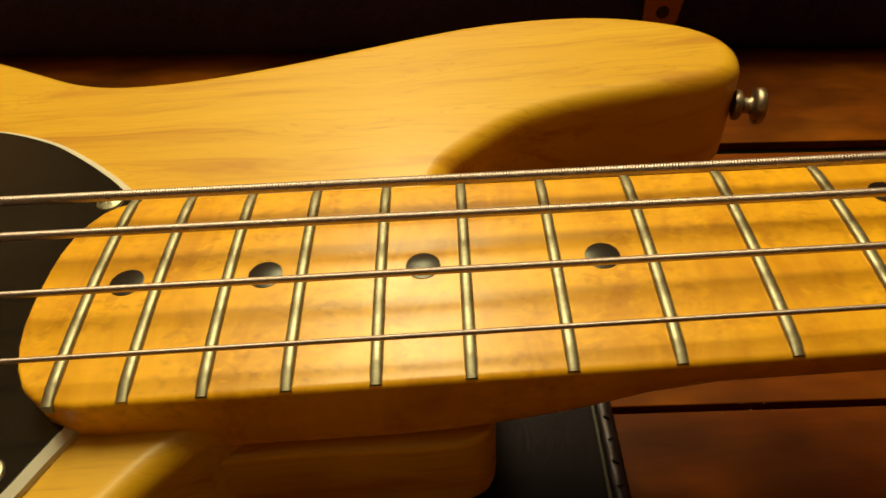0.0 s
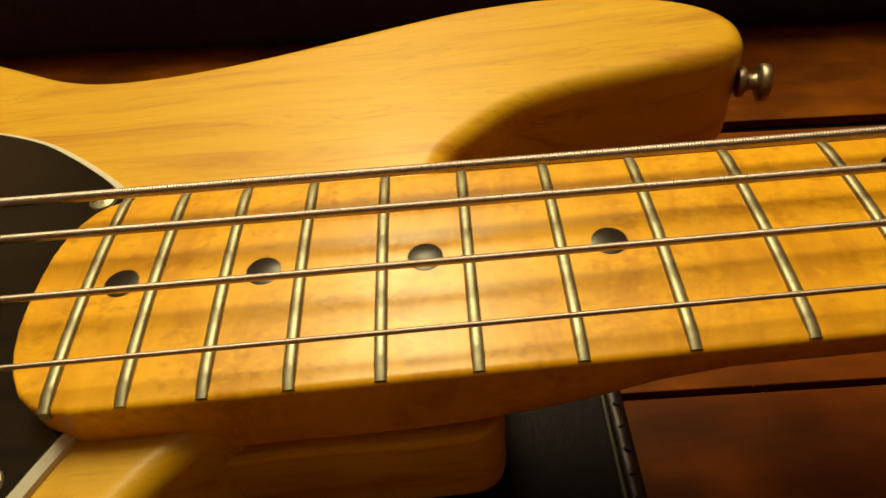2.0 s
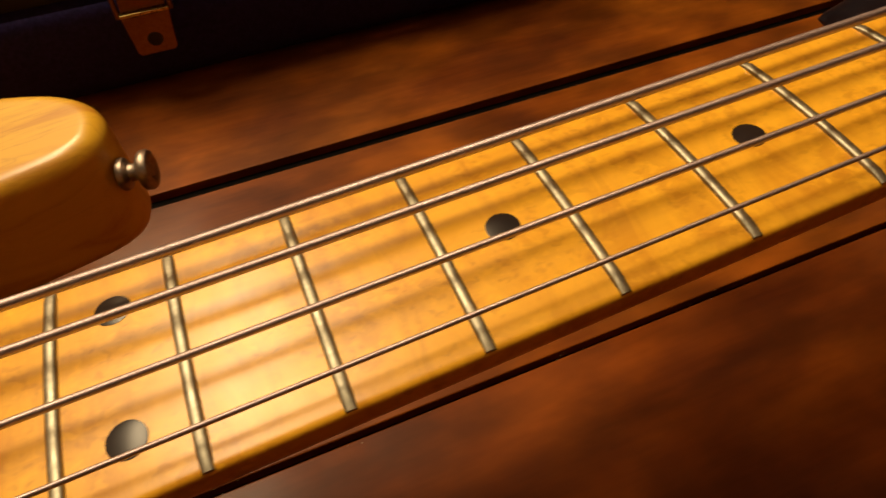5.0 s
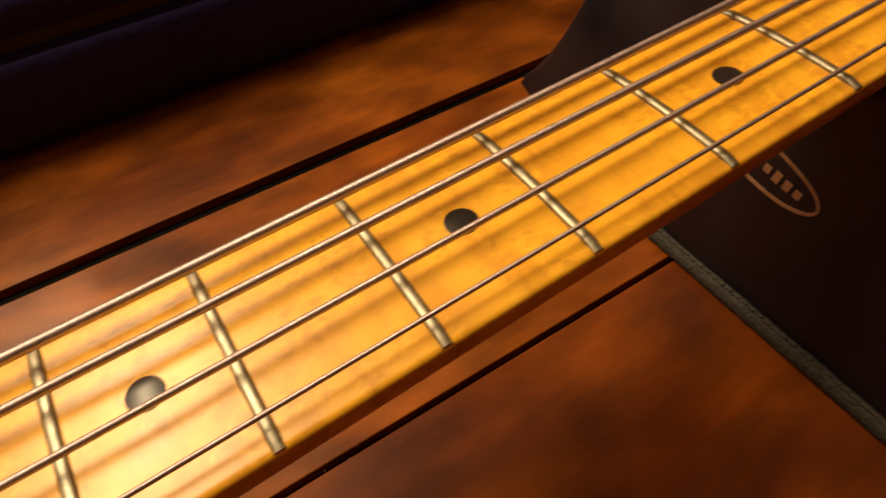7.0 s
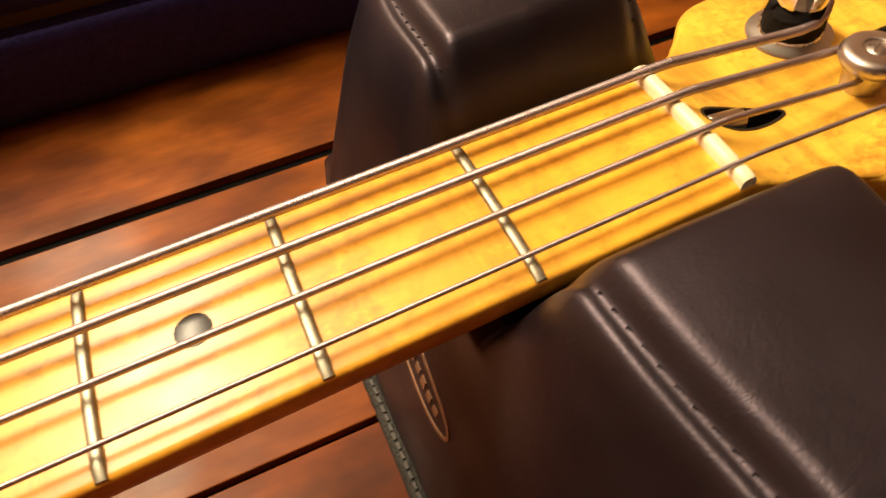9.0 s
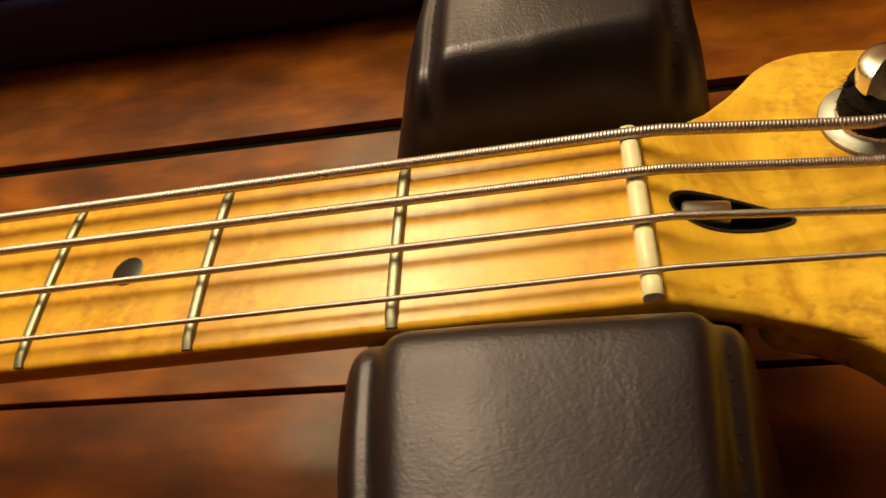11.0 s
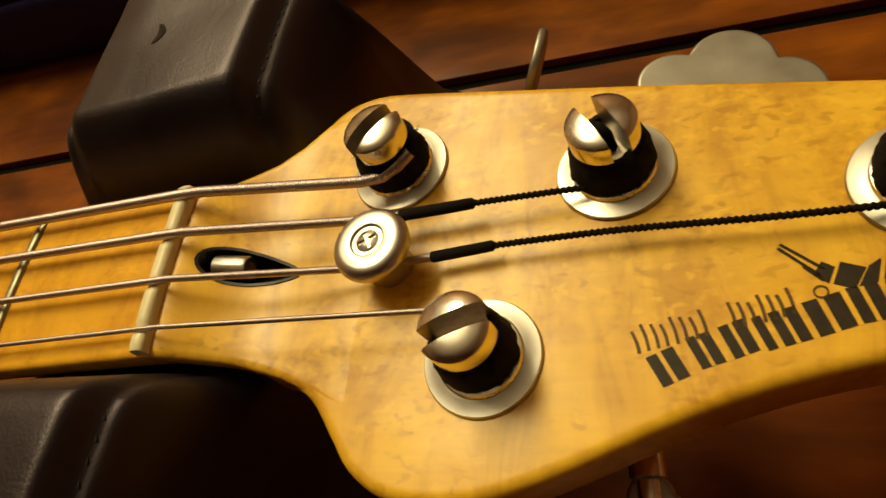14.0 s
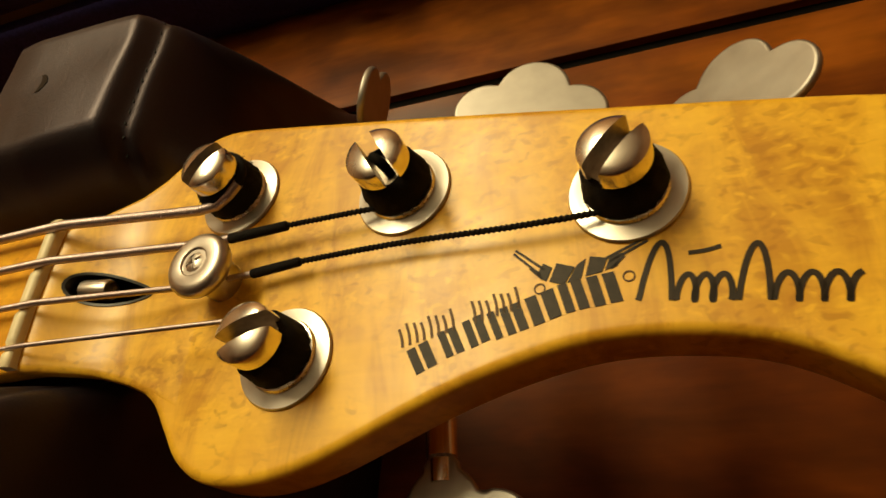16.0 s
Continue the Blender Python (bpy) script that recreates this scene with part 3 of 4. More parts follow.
# ---- strings ----
def wound(points, r, pitch, depth=0.08, seg=10):
    """A string with real windings: the radius swells at every turn."""
    pts = [Vector(p) for p in points]
    lens = [0.0]
    for a, b in zip(pts, pts[1:]):
        lens.append(lens[-1] + (b - a).length)
    total = lens[-1]
    cnt = int(total / pitch * 6)
    s = np.linspace(0, total, cnt)
    arr = np.array(pts)
    c = np.stack([np.interp(s, lens, arr[:, k]) for k in range(3)], 1)
    t = np.gradient(c, axis=0)
    t /= np.linalg.norm(t, axis=1)[:, None]
    side = np.cross(t, (0, 0, 1.0))
    side /= np.linalg.norm(side, axis=1)[:, None]
    up = np.cross(side, t)
    ph = 2 * np.pi * s / pitch
    ang = 2 * np.pi * np.arange(seg) / seg
    rad = r * (1 - depth / 2 + depth / 2 * np.cos(ph[:, None] - ang[None, :] * 1.0))
    co = c[:, None, :] + rad[:, :, None] * (np.cos(ang)[None, :, None] * side[:, None, :] + np.sin(ang)[None, :, None] * up[:, None, :])
    i = np.arange(cnt - 1)[:, None] * seg
    j = np.arange(seg)[None, :]
    j2 = (j + 1) % seg
    faces = np.stack([i + j, i + j2, i + seg + j2, i + seg + j], -1).reshape(-1, 4)
    me = bpy.data.meshes.new("string")
    me.from_pydata(co.reshape(-1, 3).tolist(), [], faces.tolist())
    me.polygons.foreach_set("use_smooth", [True] * len(me.polygons))
    me.materials.append(M_STRING)
    return me


POSTS = {"E": (0.9172, 0.0245), "A": (0.9648, 0.0148), "D": (1.0136, 0.0033), "G": (0.9394, -0.0222)}
BRIDGE_Y = (0.0255, 0.0110, -0.0095, -0.0285)
BRIDGE_Z = (0.0068, 0.0075, 0.0074, 0.0062)
STRING_R = (0.00135, 0.00112, 0.00086, 0.00060)
PITCH = (0.00074, 0.00062, 0.00050, 0.00040)
NUT_X = 0.8654


def winding_turns(cx, cy, r, z0, z1, turns, r_thread, start):
    return [(cx + r * math.cos(start + 2 * math.pi * turns * i / 160), cy + r * math.sin(start + 2 * math.pi * turns * i / 160), z0 + (z1 - z0) * i / 160) for i in range(161)]


def string_obj(points, k, label):
    ob = new("string", wound(points, STRING_R[k], PITCH[k]))
    ob.parent = bass
    return tagged(ob, label)


def speaking(k):
    return [(0.02, BRIDGE_Y[k], BRIDGE_Z[k] + 0.0), (NUT_X, NUT_Y[k], NUT_Z[k])]


# the thick string meets its post directly
string_obj(speaking(0) + [(0.872, 0.0181, 0.0015), (0.905, 0.0172, -0.0030), (0.912, 0.0168, -0.0036), (0.9170, 0.0172, -0.0038), (0.9210, 0.0188, -0.0030), (0.9240, 0.0212, -0.0022)], 0, "thick wound nickel bass string")
string_obj(speaking(1) + [(0.871, 0.0072, 0.0018), (0.910, 0.0078, -0.0048), (0.9215, 0.0082, -0.0062)], 1, "wound nickel bass string")
string_obj(speaking(2) + [(0.871, -0.0045, 0.0016), (0.912, -0.0028, -0.0068), (0.9290, -0.0018, -0.0078)], 2, "wound nickel bass string")
string_obj(speaking(3) + [(0.871, -0.0156, 0.0010), (0.9330, -0.0158, -0.0030), (0.9370, -0.0157, -0.0032)], 3, "thin wound nickel bass string")


def silk(points, r, name="silk_wrap"):
    pts = catmull(points, 24, False)
    n = len(pts)
    ob = new(name, wound([tuple(p) for p in pts], r, 0.0011, 0.34, 8))
    ob.parent = bass
    ob.data.materials.clear()
    ob.data.materials.append(M_SILK)
    return tagged(ob, "black twisted silk winding at the string end")


PA, PD, PG = POSTS["A"], POSTS["D"], POSTS["G"]
crisp(part("silk_sleeve", tube([(0.9210, 0.0082, -0.0062), (0.9215, 0.0082, -0.0062), (0.930, 0.0085, -0.0064), (0.9372, 0.0088, -0.0066), (0.9376, 0.0088, -0.0066)], [0.0008, 0.00125, 0.00125, 0.0012, 0.0008], 12), M_SILK, bass, "black silk sleeve"), 60)
crisp(part("silk_sleeve", tube([(0.9285, -0.0018, -0.0078), (0.929, -0.0018, -0.0078), (0.936, -0.0013, -0.0078), (0.9415, -0.0009, -0.0078), (0.942, -0.0009, -0.0078)], [0.0007, 0.00115, 0.00115, 0.0011, 0.0007], 12), M_SILK, bass, "black silk sleeve"), 60)
silk([(0.9375, 0.0088, -0.0066), (0.950, 0.0089, -0.0070), (0.958, 0.0090, -0.0074), (0.963, 0.0088, -0.0077)], 0.00076)
silk([(0.9415, -0.0009, -0.0078), (0.965, -0.0010, -0.0078), (0.990, -0.0022, -0.0078), (1.006, -0.0026, -0.0078), (1.012, -0.0022, -0.0078)], 0.00076)


# ---- tuners ----
def tuner(name_key, spin, key_spin, key_at, key_len, wraps, r_wrap, side):
    cx, cy = POSTS[name_key]
    e = thing("tuner", pose(cx, cy, -0.0115), "", "")
    e.parent = bass
    tagged(e, "chrome slotted tuning peg with a black string winding")
    crisp(part("washer", lathe([(0.0060, 0.0), (0.0113, 0.0), (0.0115, 0.0004), (0.0112, 0.0009), (0.0088, 0.0012), (0.0083, 0.0014), (0.0060, 0.0014)], 56), M_WASHER, e, "flat chromed washer"), 35)
    crisp(part("bushing", lathe([(0.0055, 0.0010), (0.0080, 0.0012), (0.0083, 0.0018), (0.0080, 0.0024), (0.0072, 0.0026), (0.0066, 0.0022), (0.0066, 0.0008), (0.0055, 0.0008)], 48), M_CHROME, e), 40)
    post = part("post", lathe([(0, -0.004), (0.0052, -0.004), (0.0052, 0.0092), (0.0061, 0.0104), (0.0065, 0.0110), (0.0066, 0.0149), (0.0065, 0.0152), (0.0061, 0.0156), (0.0050, 0.0161), (0.0035, 0.0165), (0.0018, 0.01675), (0, 0.0168)], 64), M_CHROME, e, "domed chrome post with a wide slot")
    cut(post, box(bmesh.new(), (0, 0, 0.0185), (0.02, 0.0038, 0.0200), pose(0, 0, 0, 0, 0, spin)))
    crisp(post, 24)
    post.data.materials.append(M_SLOT_SHADE)        # darker, duller metal paints the shade inside the sawn slot
    side_way = Vector((-math.sin(radians(spin)), math.cos(radians(spin)), 0))
    for poly in post.data.polygons:
        flat = abs(poly.normal.dot(side_way)) > 0.99 and abs(poly.center.dot(side_way)) < 0.0024
        floor_face = poly.normal.z > 0.99 and abs(poly.center.z - 0.0085) < 0.0004
        poly.material_index = 1 if flat or floor_face else 0
    rng = random.Random(spin)
    bm = tube(winding_turns(0, 0, 0.0058 + r_wrap * 0.7, 0.0020, 0.0020 + r_wrap * 2.1 * wraps, wraps, r_wrap, rng.random() * 6), r_wrap, 8)
    part("string_winding", bm, M_SILK, e, "fuzzy black string winding")
    bm = lathe([(0.0056, 0.0014), (0.0066 + r_wrap, 0.0018), (0.0070 + r_wrap, 0.0036), (0.0068 + r_wrap * 0.9, 0.0068), (0.0064 + r_wrap * 0.6, 0.0094), (0.0054, 0.0106)], 48)
    for v in bm.verts:
        k = 1 + 0.11 * noise.noise(v.co * 700)
        v.co.x, v.co.y = v.co.x * k, v.co.y * k
    part("winding_core", bm, M_SILK, e)
    # frayed silk fibres that stand off the winding
    if name_key == "E":
        bm = bmesh.new()
        for _ in range(70):
            a, z = rng.uniform(0, 2 * math.pi), rng.uniform(0.0022, 0.0085)
            r0, r1 = 0.0064 + r_wrap * 0.8, 0.0070 + r_wrap * 1.2 + rng.uniform(0, 0.0011)
            b = a + rng.uniform(-0.25, 0.25)
            foot = [bm.verts.new((r0 * math.cos(a + q), r0 * math.sin(a + q), z + dz)) for q, dz in ((-0.025, 0), (0.025, 0), (0, 0.0003))]
            top = bm.verts.new((r1 * math.cos(b), r1 * math.sin(b), z + rng.uniform(-0.0008, 0.0010)))
            for k in range(3):
                bm.faces.new((foot[k], foot[(k + 1) % 3], top))
            bm.faces.new(foot[::-1])
        tagged(part("silk_fuzz", bm, M_SILK, e, "frayed black silk fibres", smooth=False), kind="stuff")
    # gear plate and key under the headstock
    kx, ky = key_at[0] - cx, key_at[1] - cy
    zk = -0.0215 if side > 0 else -0.0285
    bm = box(bmesh.new(), (0, 0, zk + 0.0058), (0.030, 0.022, 0.003), bevel=0.001)
    part("back_plate", bm, M_CHROME, e, smooth=False)
    d = Vector((0.20 if side > 0 else 0.07, 1.0 * side, 0)).normalized()
    tip = Vector((kx, ky, zk))
    root = tip - d * key_len
    crisp(part("worm_shaft", tube([root, tip - d * 0.012, tip - d * 0.0115, tip - d * 0.0065], [0.0036, 0.0036, 0.0026, 0.0026], 20), M_CHROME, e), 40)
    # clover key: three lobes, thin plate
    pts = []
    for i in range(90):
        a = -math.pi / 2 + 2 * math.pi * i / 90
        pts.append(a)
    out = []
    for a in pts:
        c, s = math.cos(a), math.sin(a)
        best = 0.006
        for ox, oy, rr in ((-0.0120, 0.0050, 0.0088), (0.0, 0.0118, 0.0100), (0.0120, 0.0050, 0.0088), (0.0, -0.001, 0.0090), (0.0, -0.0085, 0.0046)):
            b = c * ox + s * oy
            disc = b * b - (ox * ox + oy * oy - rr * rr)
            if disc > 0:
                best = max(best, b + math.sqrt(disc))
        out.append((c * best, s * best))
    kb = plate(out, -0.0011, 0.0011, 0.0008, 0.0008, 3)
    turn = Vector((0, 1, 0)).rotation_difference(d).to_matrix().to_4x4()
    moved(kb, Matrix.Translation(tip) @ turn @ pose(0, 0, 0, 0, key_spin, 0))
    crisp(part("key", kb, M_KEY, e, "satin nickel clover-shaped tuning key"), 40)
    return e


tuner("E", 49, 113, (0.9397, 0.0545), 0.026, 3.4, 0.0011, 1)
tuner("A", -60, 8, (0.9876, 0.0442), 0.026, 3.2, 0.0009, 1)
crisp(part("string_end", tube([(PA[0] + 0.0010, PA[1] - 0.0010, -0.0045), (PA[0] + 0.0004, PA[1] - 0.0004, 0.0005), (PA[0] - 0.0006, PA[1] + 0.0004, 0.0018), (PA[0] - 0.0016, PA[1] + 0.0014, 0.0014)], [0.0011, 0.0012, 0.0011, 0.0009], 10), M_SILK, bass, "black string end tucked into the post"), 60)
tuner("D", 47, -32, (1.0360, 0.0325), 0.026, 3.2, 0.0009, 1)
tuner("G", 20, 4, (0.9648, -0.0498), 0.026, 3.0, 0.0007, -1)

# string retainer
ret = thing("string_retainer", pose(0.9180, -0.0006, -0.0115) @ Matrix.Diagonal((0.94, 0.94, 1.0, 1)), "", "")
ret.parent = bass
tagged(ret, "round chrome string retainer with a cross screw")
crisp(part("button", lathe([(0, 0), (0.0052, 0), (0.0054, 0.0030), (0.0050, 0.0058), (0.0062, 0.0066), (0.0080, 0.0074), (0.0086, 0.0086), (0.0087, 0.0094), (0.0085, 0.0102), (0.0080, 0.0109), (0.0072, 0.0113), (0.0066, 0.01145), (0.0064, 0.01148), (0.0041, 0.0116), (0.0039, 0.01155), (0.0037, 0.0114), (0.0036, 0.0111), (0, 0.0111)], 56), M_SATIN, ret), 45)
cross_screw("screw", ret, pose(0, 0, 0.0105), 0.0031, M_SATIN)


# ---- dark decal on the headstock: plain shapes only ----
decal = thing("headstock_decal", pose(0, 0, -0.0114), "", "")
decal.parent = bass
tagged(decal, "dark maker's decal on the headstock face")


def bar(name, pts, material=None, h=0.00006):
    bm = bmesh.new()
    lo = [bm.verts.new((x, y, -0.00005)) for x, y in pts]
    hi = [bm.verts.new((x, y, h)) for x, y in pts]
    n = len(pts)
    bm.faces.new(hi)
    bm.faces.new(lo[::-1])
    for i in range(n):
        bm.faces.new((lo[i], lo[(i + 1) % n], hi[(i + 1) % n], hi[i]))
    return part(name, bm, material or M_INK, decal, smooth=False)


def ribbon(name, pts, w, material=None):
    path = catmull(pts, 8, False)
    left, right = [], []
    for i, p in enumerate(path):
        t = (path[min(i + 1, len(path) - 1)] - path[max(i - 1, 0)]).normalized()
        nn = Vector((-t.y, t.x)) * w / 2
        left.append(p + nn)
        right.append(p - nn)
    bm = bmesh.new()
    a = [bm.verts.new((p.x, p.y, 0.00006)) for p in left]
    b = [bm.verts.new((p.x, p.y, 0.00006)) for p in right]
    a2 = [bm.verts.new((p.x, p.y, -0.00005)) for p in left]
    b2 = [bm.verts.new((p.x, p.y, -0.00005)) for p in right]
    for i in range(len(a) - 1):
        bm.faces.new((a[i], a[i + 1], b[i + 1], b[i]))
        bm.faces.new((a2[i], a2[i + 1], a[i + 1], a[i]))
        bm.faces.new((b2[i], b2[i + 1], b[i + 1], b[i]))
    return part(name, bm, material or M_INK, decal, smooth=False)


# heavy line: upright slabs in pairs, each with foot and head on the climbing line
BLOCKS = [
    ((0.9706, -0.0292), (0.9749, -0.0274), (0.9725, -0.0223), (0.9681, -0.0241)),
    ((0.9768, -0.0265), (0.9805, -0.0254), (0.9783, -0.0201), (0.9745, -0.0211)),
    ((0.9818, -0.0251), (0.9856, -0.0238), (0.9836, -0.0183), (0.9797, -0.0196)),
    ((0.9868, -0.0241), (0.9882, -0.0236), (0.9862, -0.0180), (0.9848, -0.0185)),
    ((0.9892, -0.0235), (0.9932, -0.0225), (0.9914, -0.0168), (0.9873, -0.0178)),
    ((0.9942, -0.0223), (0.9995, -0.0208), (0.9980, -0.0150), (0.9924, -0.0165)),
    ((1.0003, -0.0206), (1.0047, -0.0200), (1.0033, -0.0140), (0.9988, -0.0146)),
    ((1.0056, -0.0201), (1.0107, -0.0196), (1.0095, -0.0135), (1.0043, -0.0139)),
]
for a, b, c, d in ([Vector(p) for p in quad] for quad in BLOCKS):
    pieces = ((0.0, 1.0),) if (b - a).length < 0.003 else ((0.0, 0.40), (0.56, 1.0))
    for u, v in pieces:
        quad = (a.lerp(b, u), a.lerp(b, v), d.lerp(c, v), d.lerp(c, u))
        bar("block_bar", [tuple(q) for q in quad])
# fine line above it: thin upright strokes
THIN = [
    (0.9672, -0.0232, 0.9661, -0.0192),
    (0.9688, -0.0228, 0.9676, -0.0180),
    (0.9704, -0.0225, 0.9693, -0.0181),
    (0.9719, -0.0222, 0.9709, -0.0183),
    (0.9735, -0.0219, 0.9724, -0.0171),
    (0.9750, -0.0216, 0.9740, -0.0172),
    (0.9766, -0.0213, 0.9756, -0.0174),
    (0.9781, -0.0210, 0.9771, -0.0162),
    (0.9826, -0.0201, 0.9817, -0.0153),
    (0.9840, -0.0198, 0.9832, -0.0154),
    (0.9855, -0.0195, 0.9847, -0.0156),
    (0.9870, -0.0192, 0.9862, -0.0144),
    (0.9884, -0.0189, 0.9877, -0.0146),
    (0.9898, -0.0186, 0.9891, -0.0147),
    (0.9913, -0.0183, 0.9906, -0.0136),
]
for x0, y0, x1, y1 in THIN:
    ribbon("thin_bar", [(x0, y0), (x0 * 0.5 + x1 * 0.5 + 0.0002, y0 * 0.5 + y1 * 0.5), (x1, y1)], 0.00055, M_INK_LIGHT)
# emblem: dark slanted slabs and thin bars
for quad in (
    ((0.9974, -0.0136), (1.0002, -0.0148), (1.0024, -0.0113), (0.9990, -0.0099)),
    ((1.0008, -0.0144), (1.0035, -0.0139), (1.0046, -0.0099), (1.0028, -0.0110)),
    ((1.0043, -0.0136), (1.0074, -0.0132), (1.0086, -0.0105), (1.0054, -0.0096)),
    ((1.0079, -0.0130), (1.0102, -0.0125), (1.0114, -0.0099), (1.0091, -0.0102)),
    ((0.9949, -0.0118), (0.9968, -0.0135), (0.9981, -0.0107), (0.9964, -0.0095)),
):
    bar("emblem_slab", list(quad))
for x0, y0, x1, y1 in ((0.9905, -0.0063, 0.9959, -0.0120), (0.9909, -0.0056, 0.9967, -0.0110), (1.0084, -0.0105, 1.0158, -0.0076), (1.0088, -0.0114, 1.0161, -0.0082), (0.9937, -0.0101, 0.9962, -0.0129), (1.0091, -0.0128, 1.0117, -0.0106)):
    ribbon("emblem_bar", [(x0, y0), ((x0 + x1) / 2, (y0 + y1) / 2), (x1, y1)], 0.0005)
# flowing line: broad waves of one pen width, without letters
BASE = (1.0132, -0.0199), (1.0351, -0.0239)
for start, stop, swing, turns, drop in ((0.0, 0.21, 0.0056, 1.0, 0.0), (0.24, 0.56, 0.0024, 3.0, 0.0), (0.60, 0.78, 0.0052, 1.0, 0.0), (0.80, 1.26, 0.0024, 3.5, 0.0)):
    pts = []
    for i in range(int(turns * 10) + 1):
        u = start + (stop - start) * i / (turns * 10)
        ph = 2 * math.pi * i / 10
        x = BASE[0][0] + 1.22 * (BASE[1][0] - BASE[0][0]) * u
        y = BASE[0][1] + (BASE[1][1] - BASE[0][1]) * u + swing * (1 - math.cos(ph))
        pts.append((x + 0.22 * swing * (1 - math.cos(ph)) - 0.0007 * math.sin(ph), y))
    ribbon("script_wave", pts, 0.00105)
ribbon("script_bar", [(BASE[0][0] + 0.0095, BASE[0][1] + 0.0078), (BASE[0][0] + 0.0125, BASE[0][1] + 0.0078), (BASE[0][0] + 0.0150, BASE[0][1] + 0.0082)], 0.0008)
for cx, cy, r in ((0.9955, -0.0148, 0.0010), (1.0121, -0.0149, 0.0010)):
    ribbon("ring_mark", [(cx + r * math.cos(2 * math.pi * i / 14), cy + r * math.sin(2 * math.pi * i / 14)) for i in range(15)], 0.0003, M_INK_LIGHT)


# ---------------- leather neck rest ----------------
def smooth_step(a, b, x):
    u = min(max((x - a) / (b - a), 0), 1)
    return u * u * (3 - 2 * u)


# outline across the rest (x, height), then the sewn seams as grooves
REST = [(0.784, 0.0), (0.7842, 0.012), (0.7875, 0.035), (0.7945, 0.064), (0.8020, 0.088), (0.8075, 0.1045), (0.8120, 0.1150), (0.8150, 0.1205), (0.8185, 0.1246), (0.8230, 0.1272), (0.8290, 0.1288), (0.836, 0.1297), (0.844, 0.1300), (0.852, 0.1301), (0.860, 0.1300), (0.8665, 0.1294), (0.8712, 0.1281), (0.8748, 0.1254), (0.8778, 0.1208), (0.8815, 0.1125), (0.8855, 0.0985), (0.890, 0.078), (0.897, 0.05), (0.906, 0.015), (0.908, 0.0)]
REST = [tuple(p) for p in catmull(REST, 7, False)]
SEAMS = (0.8195, 0.8742)
Y_IN_BACK, Y_IN_FRONT = 0.0265, -0.0168


def rest_section(y):
    """Cross-section at y: the saddle dips under the neck and both ends slope away."""
    ab = abs(y - 0.003)
    lin = min(max((ab - 0.088) / 0.067, 0), 1)
    top = 1.0 - lin ** 1.2
    narrow = 0.016 * lin + (0.003 * smooth_step(0.06, 0.11, y))
    lift = 0.0090 if y < 0 else 0.0010
    pts = []
    for x, z in REST:
        # under the neck the crown is pressed down to the height of the neck's back
        inner = Y_IN_BACK + 0.12 * max(0.0, x - 0.845)
        u = min(max((y - inner) / 0.0210 if y > 0 else (Y_IN_FRONT - y) / 0.019, 0.0), 1.0)
        cradle = smooth_step(0.0, 1.0, u ** 0.72)
        sink = 0.0995 + (x - 0.85) * 0.06
        zc = min(z, sink - 0.004 * max(0, (0.812 - x)) / 0.01)
        zz = zc + (z - zc) * cradle
        zz += lift * smooth_step(0.075, 0.125, z) * cradle
        if z > 0.09:
            for xs in SEAMS:
                # puffed shoulders and a sunk stitch line, easing out into the hollow
                q = (x - xs) / 0.0027
                deep = (0.25 + 0.75 * cradle) * (1 - 0.6 * lin)
                zz += deep * (0.0013 * math.exp(-(q / 2.4) ** 2) - 0.0036 * math.exp(-q * q))
        # slight unevenness of the stuffing
        zz += 0.0009 * noise.noise(Vector((x * 45, y * 38, 0.3))) * smooth_step(0.05, 0.11, z)
        zz *= max(top, 0.0)
        flare = 0.004 * smooth_step(-0.085, -0.035, y) * smooth_step(0.845, 0.822, x) * smooth_step(0.07, 0.11, z) if y < 0 else 0.0
        skew = 0.074 * (min(max(y, -0.08), 0.08) - 0.005) * smooth_step(0.845, 0.875, x) * smooth_step(0.06, 0.11, z)
        xx = x + skew - flare + narrow * (1 - 1.7 * smooth_step(0.79, 0.885, x)) + 0.0008 * noise.noise(Vector((z * 40, y * 40, 2.0)))
        pts.append((xx, y, zz))
    return pts


ys = sorted(set([-0.152 + 0.304 * i / 110 for i in range(111)] + [Y_IN_BACK + 0.0010 * i for i in range(24)] + [Y_IN_FRONT - 0.0013 * i for i in range(14)]))
rest = thing("neck_rest", pose(0, 0, 0), "black padded leather neck rest under the nut", "neck rest")
part("saddle", loft([rest_section(y) for y in ys]), M_LEATHER, rest, "black grained leather saddle cushion")
rng = random.Random(5)
for ya, yb in ((0.042, 0.092), (-0.090, -0.034)):
    for xs in SEAMS:
        idx = min(range(len(REST)), key=lambda k: abs(REST[k][0] - xs) + (1 if REST[k][1] < 0.09 else 0))
        bm = bmesh.new()
        y = ya
        while y < yb:
            m = (Vector(rest_section(y)[idx]) + Vector(rest_section(y + 0.0028)[idx])) / 2
            box(bm, m - Vector((0, 0, 0.0002)), (0.0005, 0.0022, 0.0004), pose(0, 0, 0, 0, 0, 18 + rng.uniform(-8, 8)))
            y += 0.0040
        tagged(part("stitching", bm, M_THREAD, rest, "row of thread stitches", smooth=False), kind="stuff")
# small worn stamp mark on top of the back hump
def crown_point(x, y):
    sec = rest_section(y)
    return min(((abs(p[0] - x) + (1 if p[2] < 0.1 else 0), p[2]) for p in sec))[1]


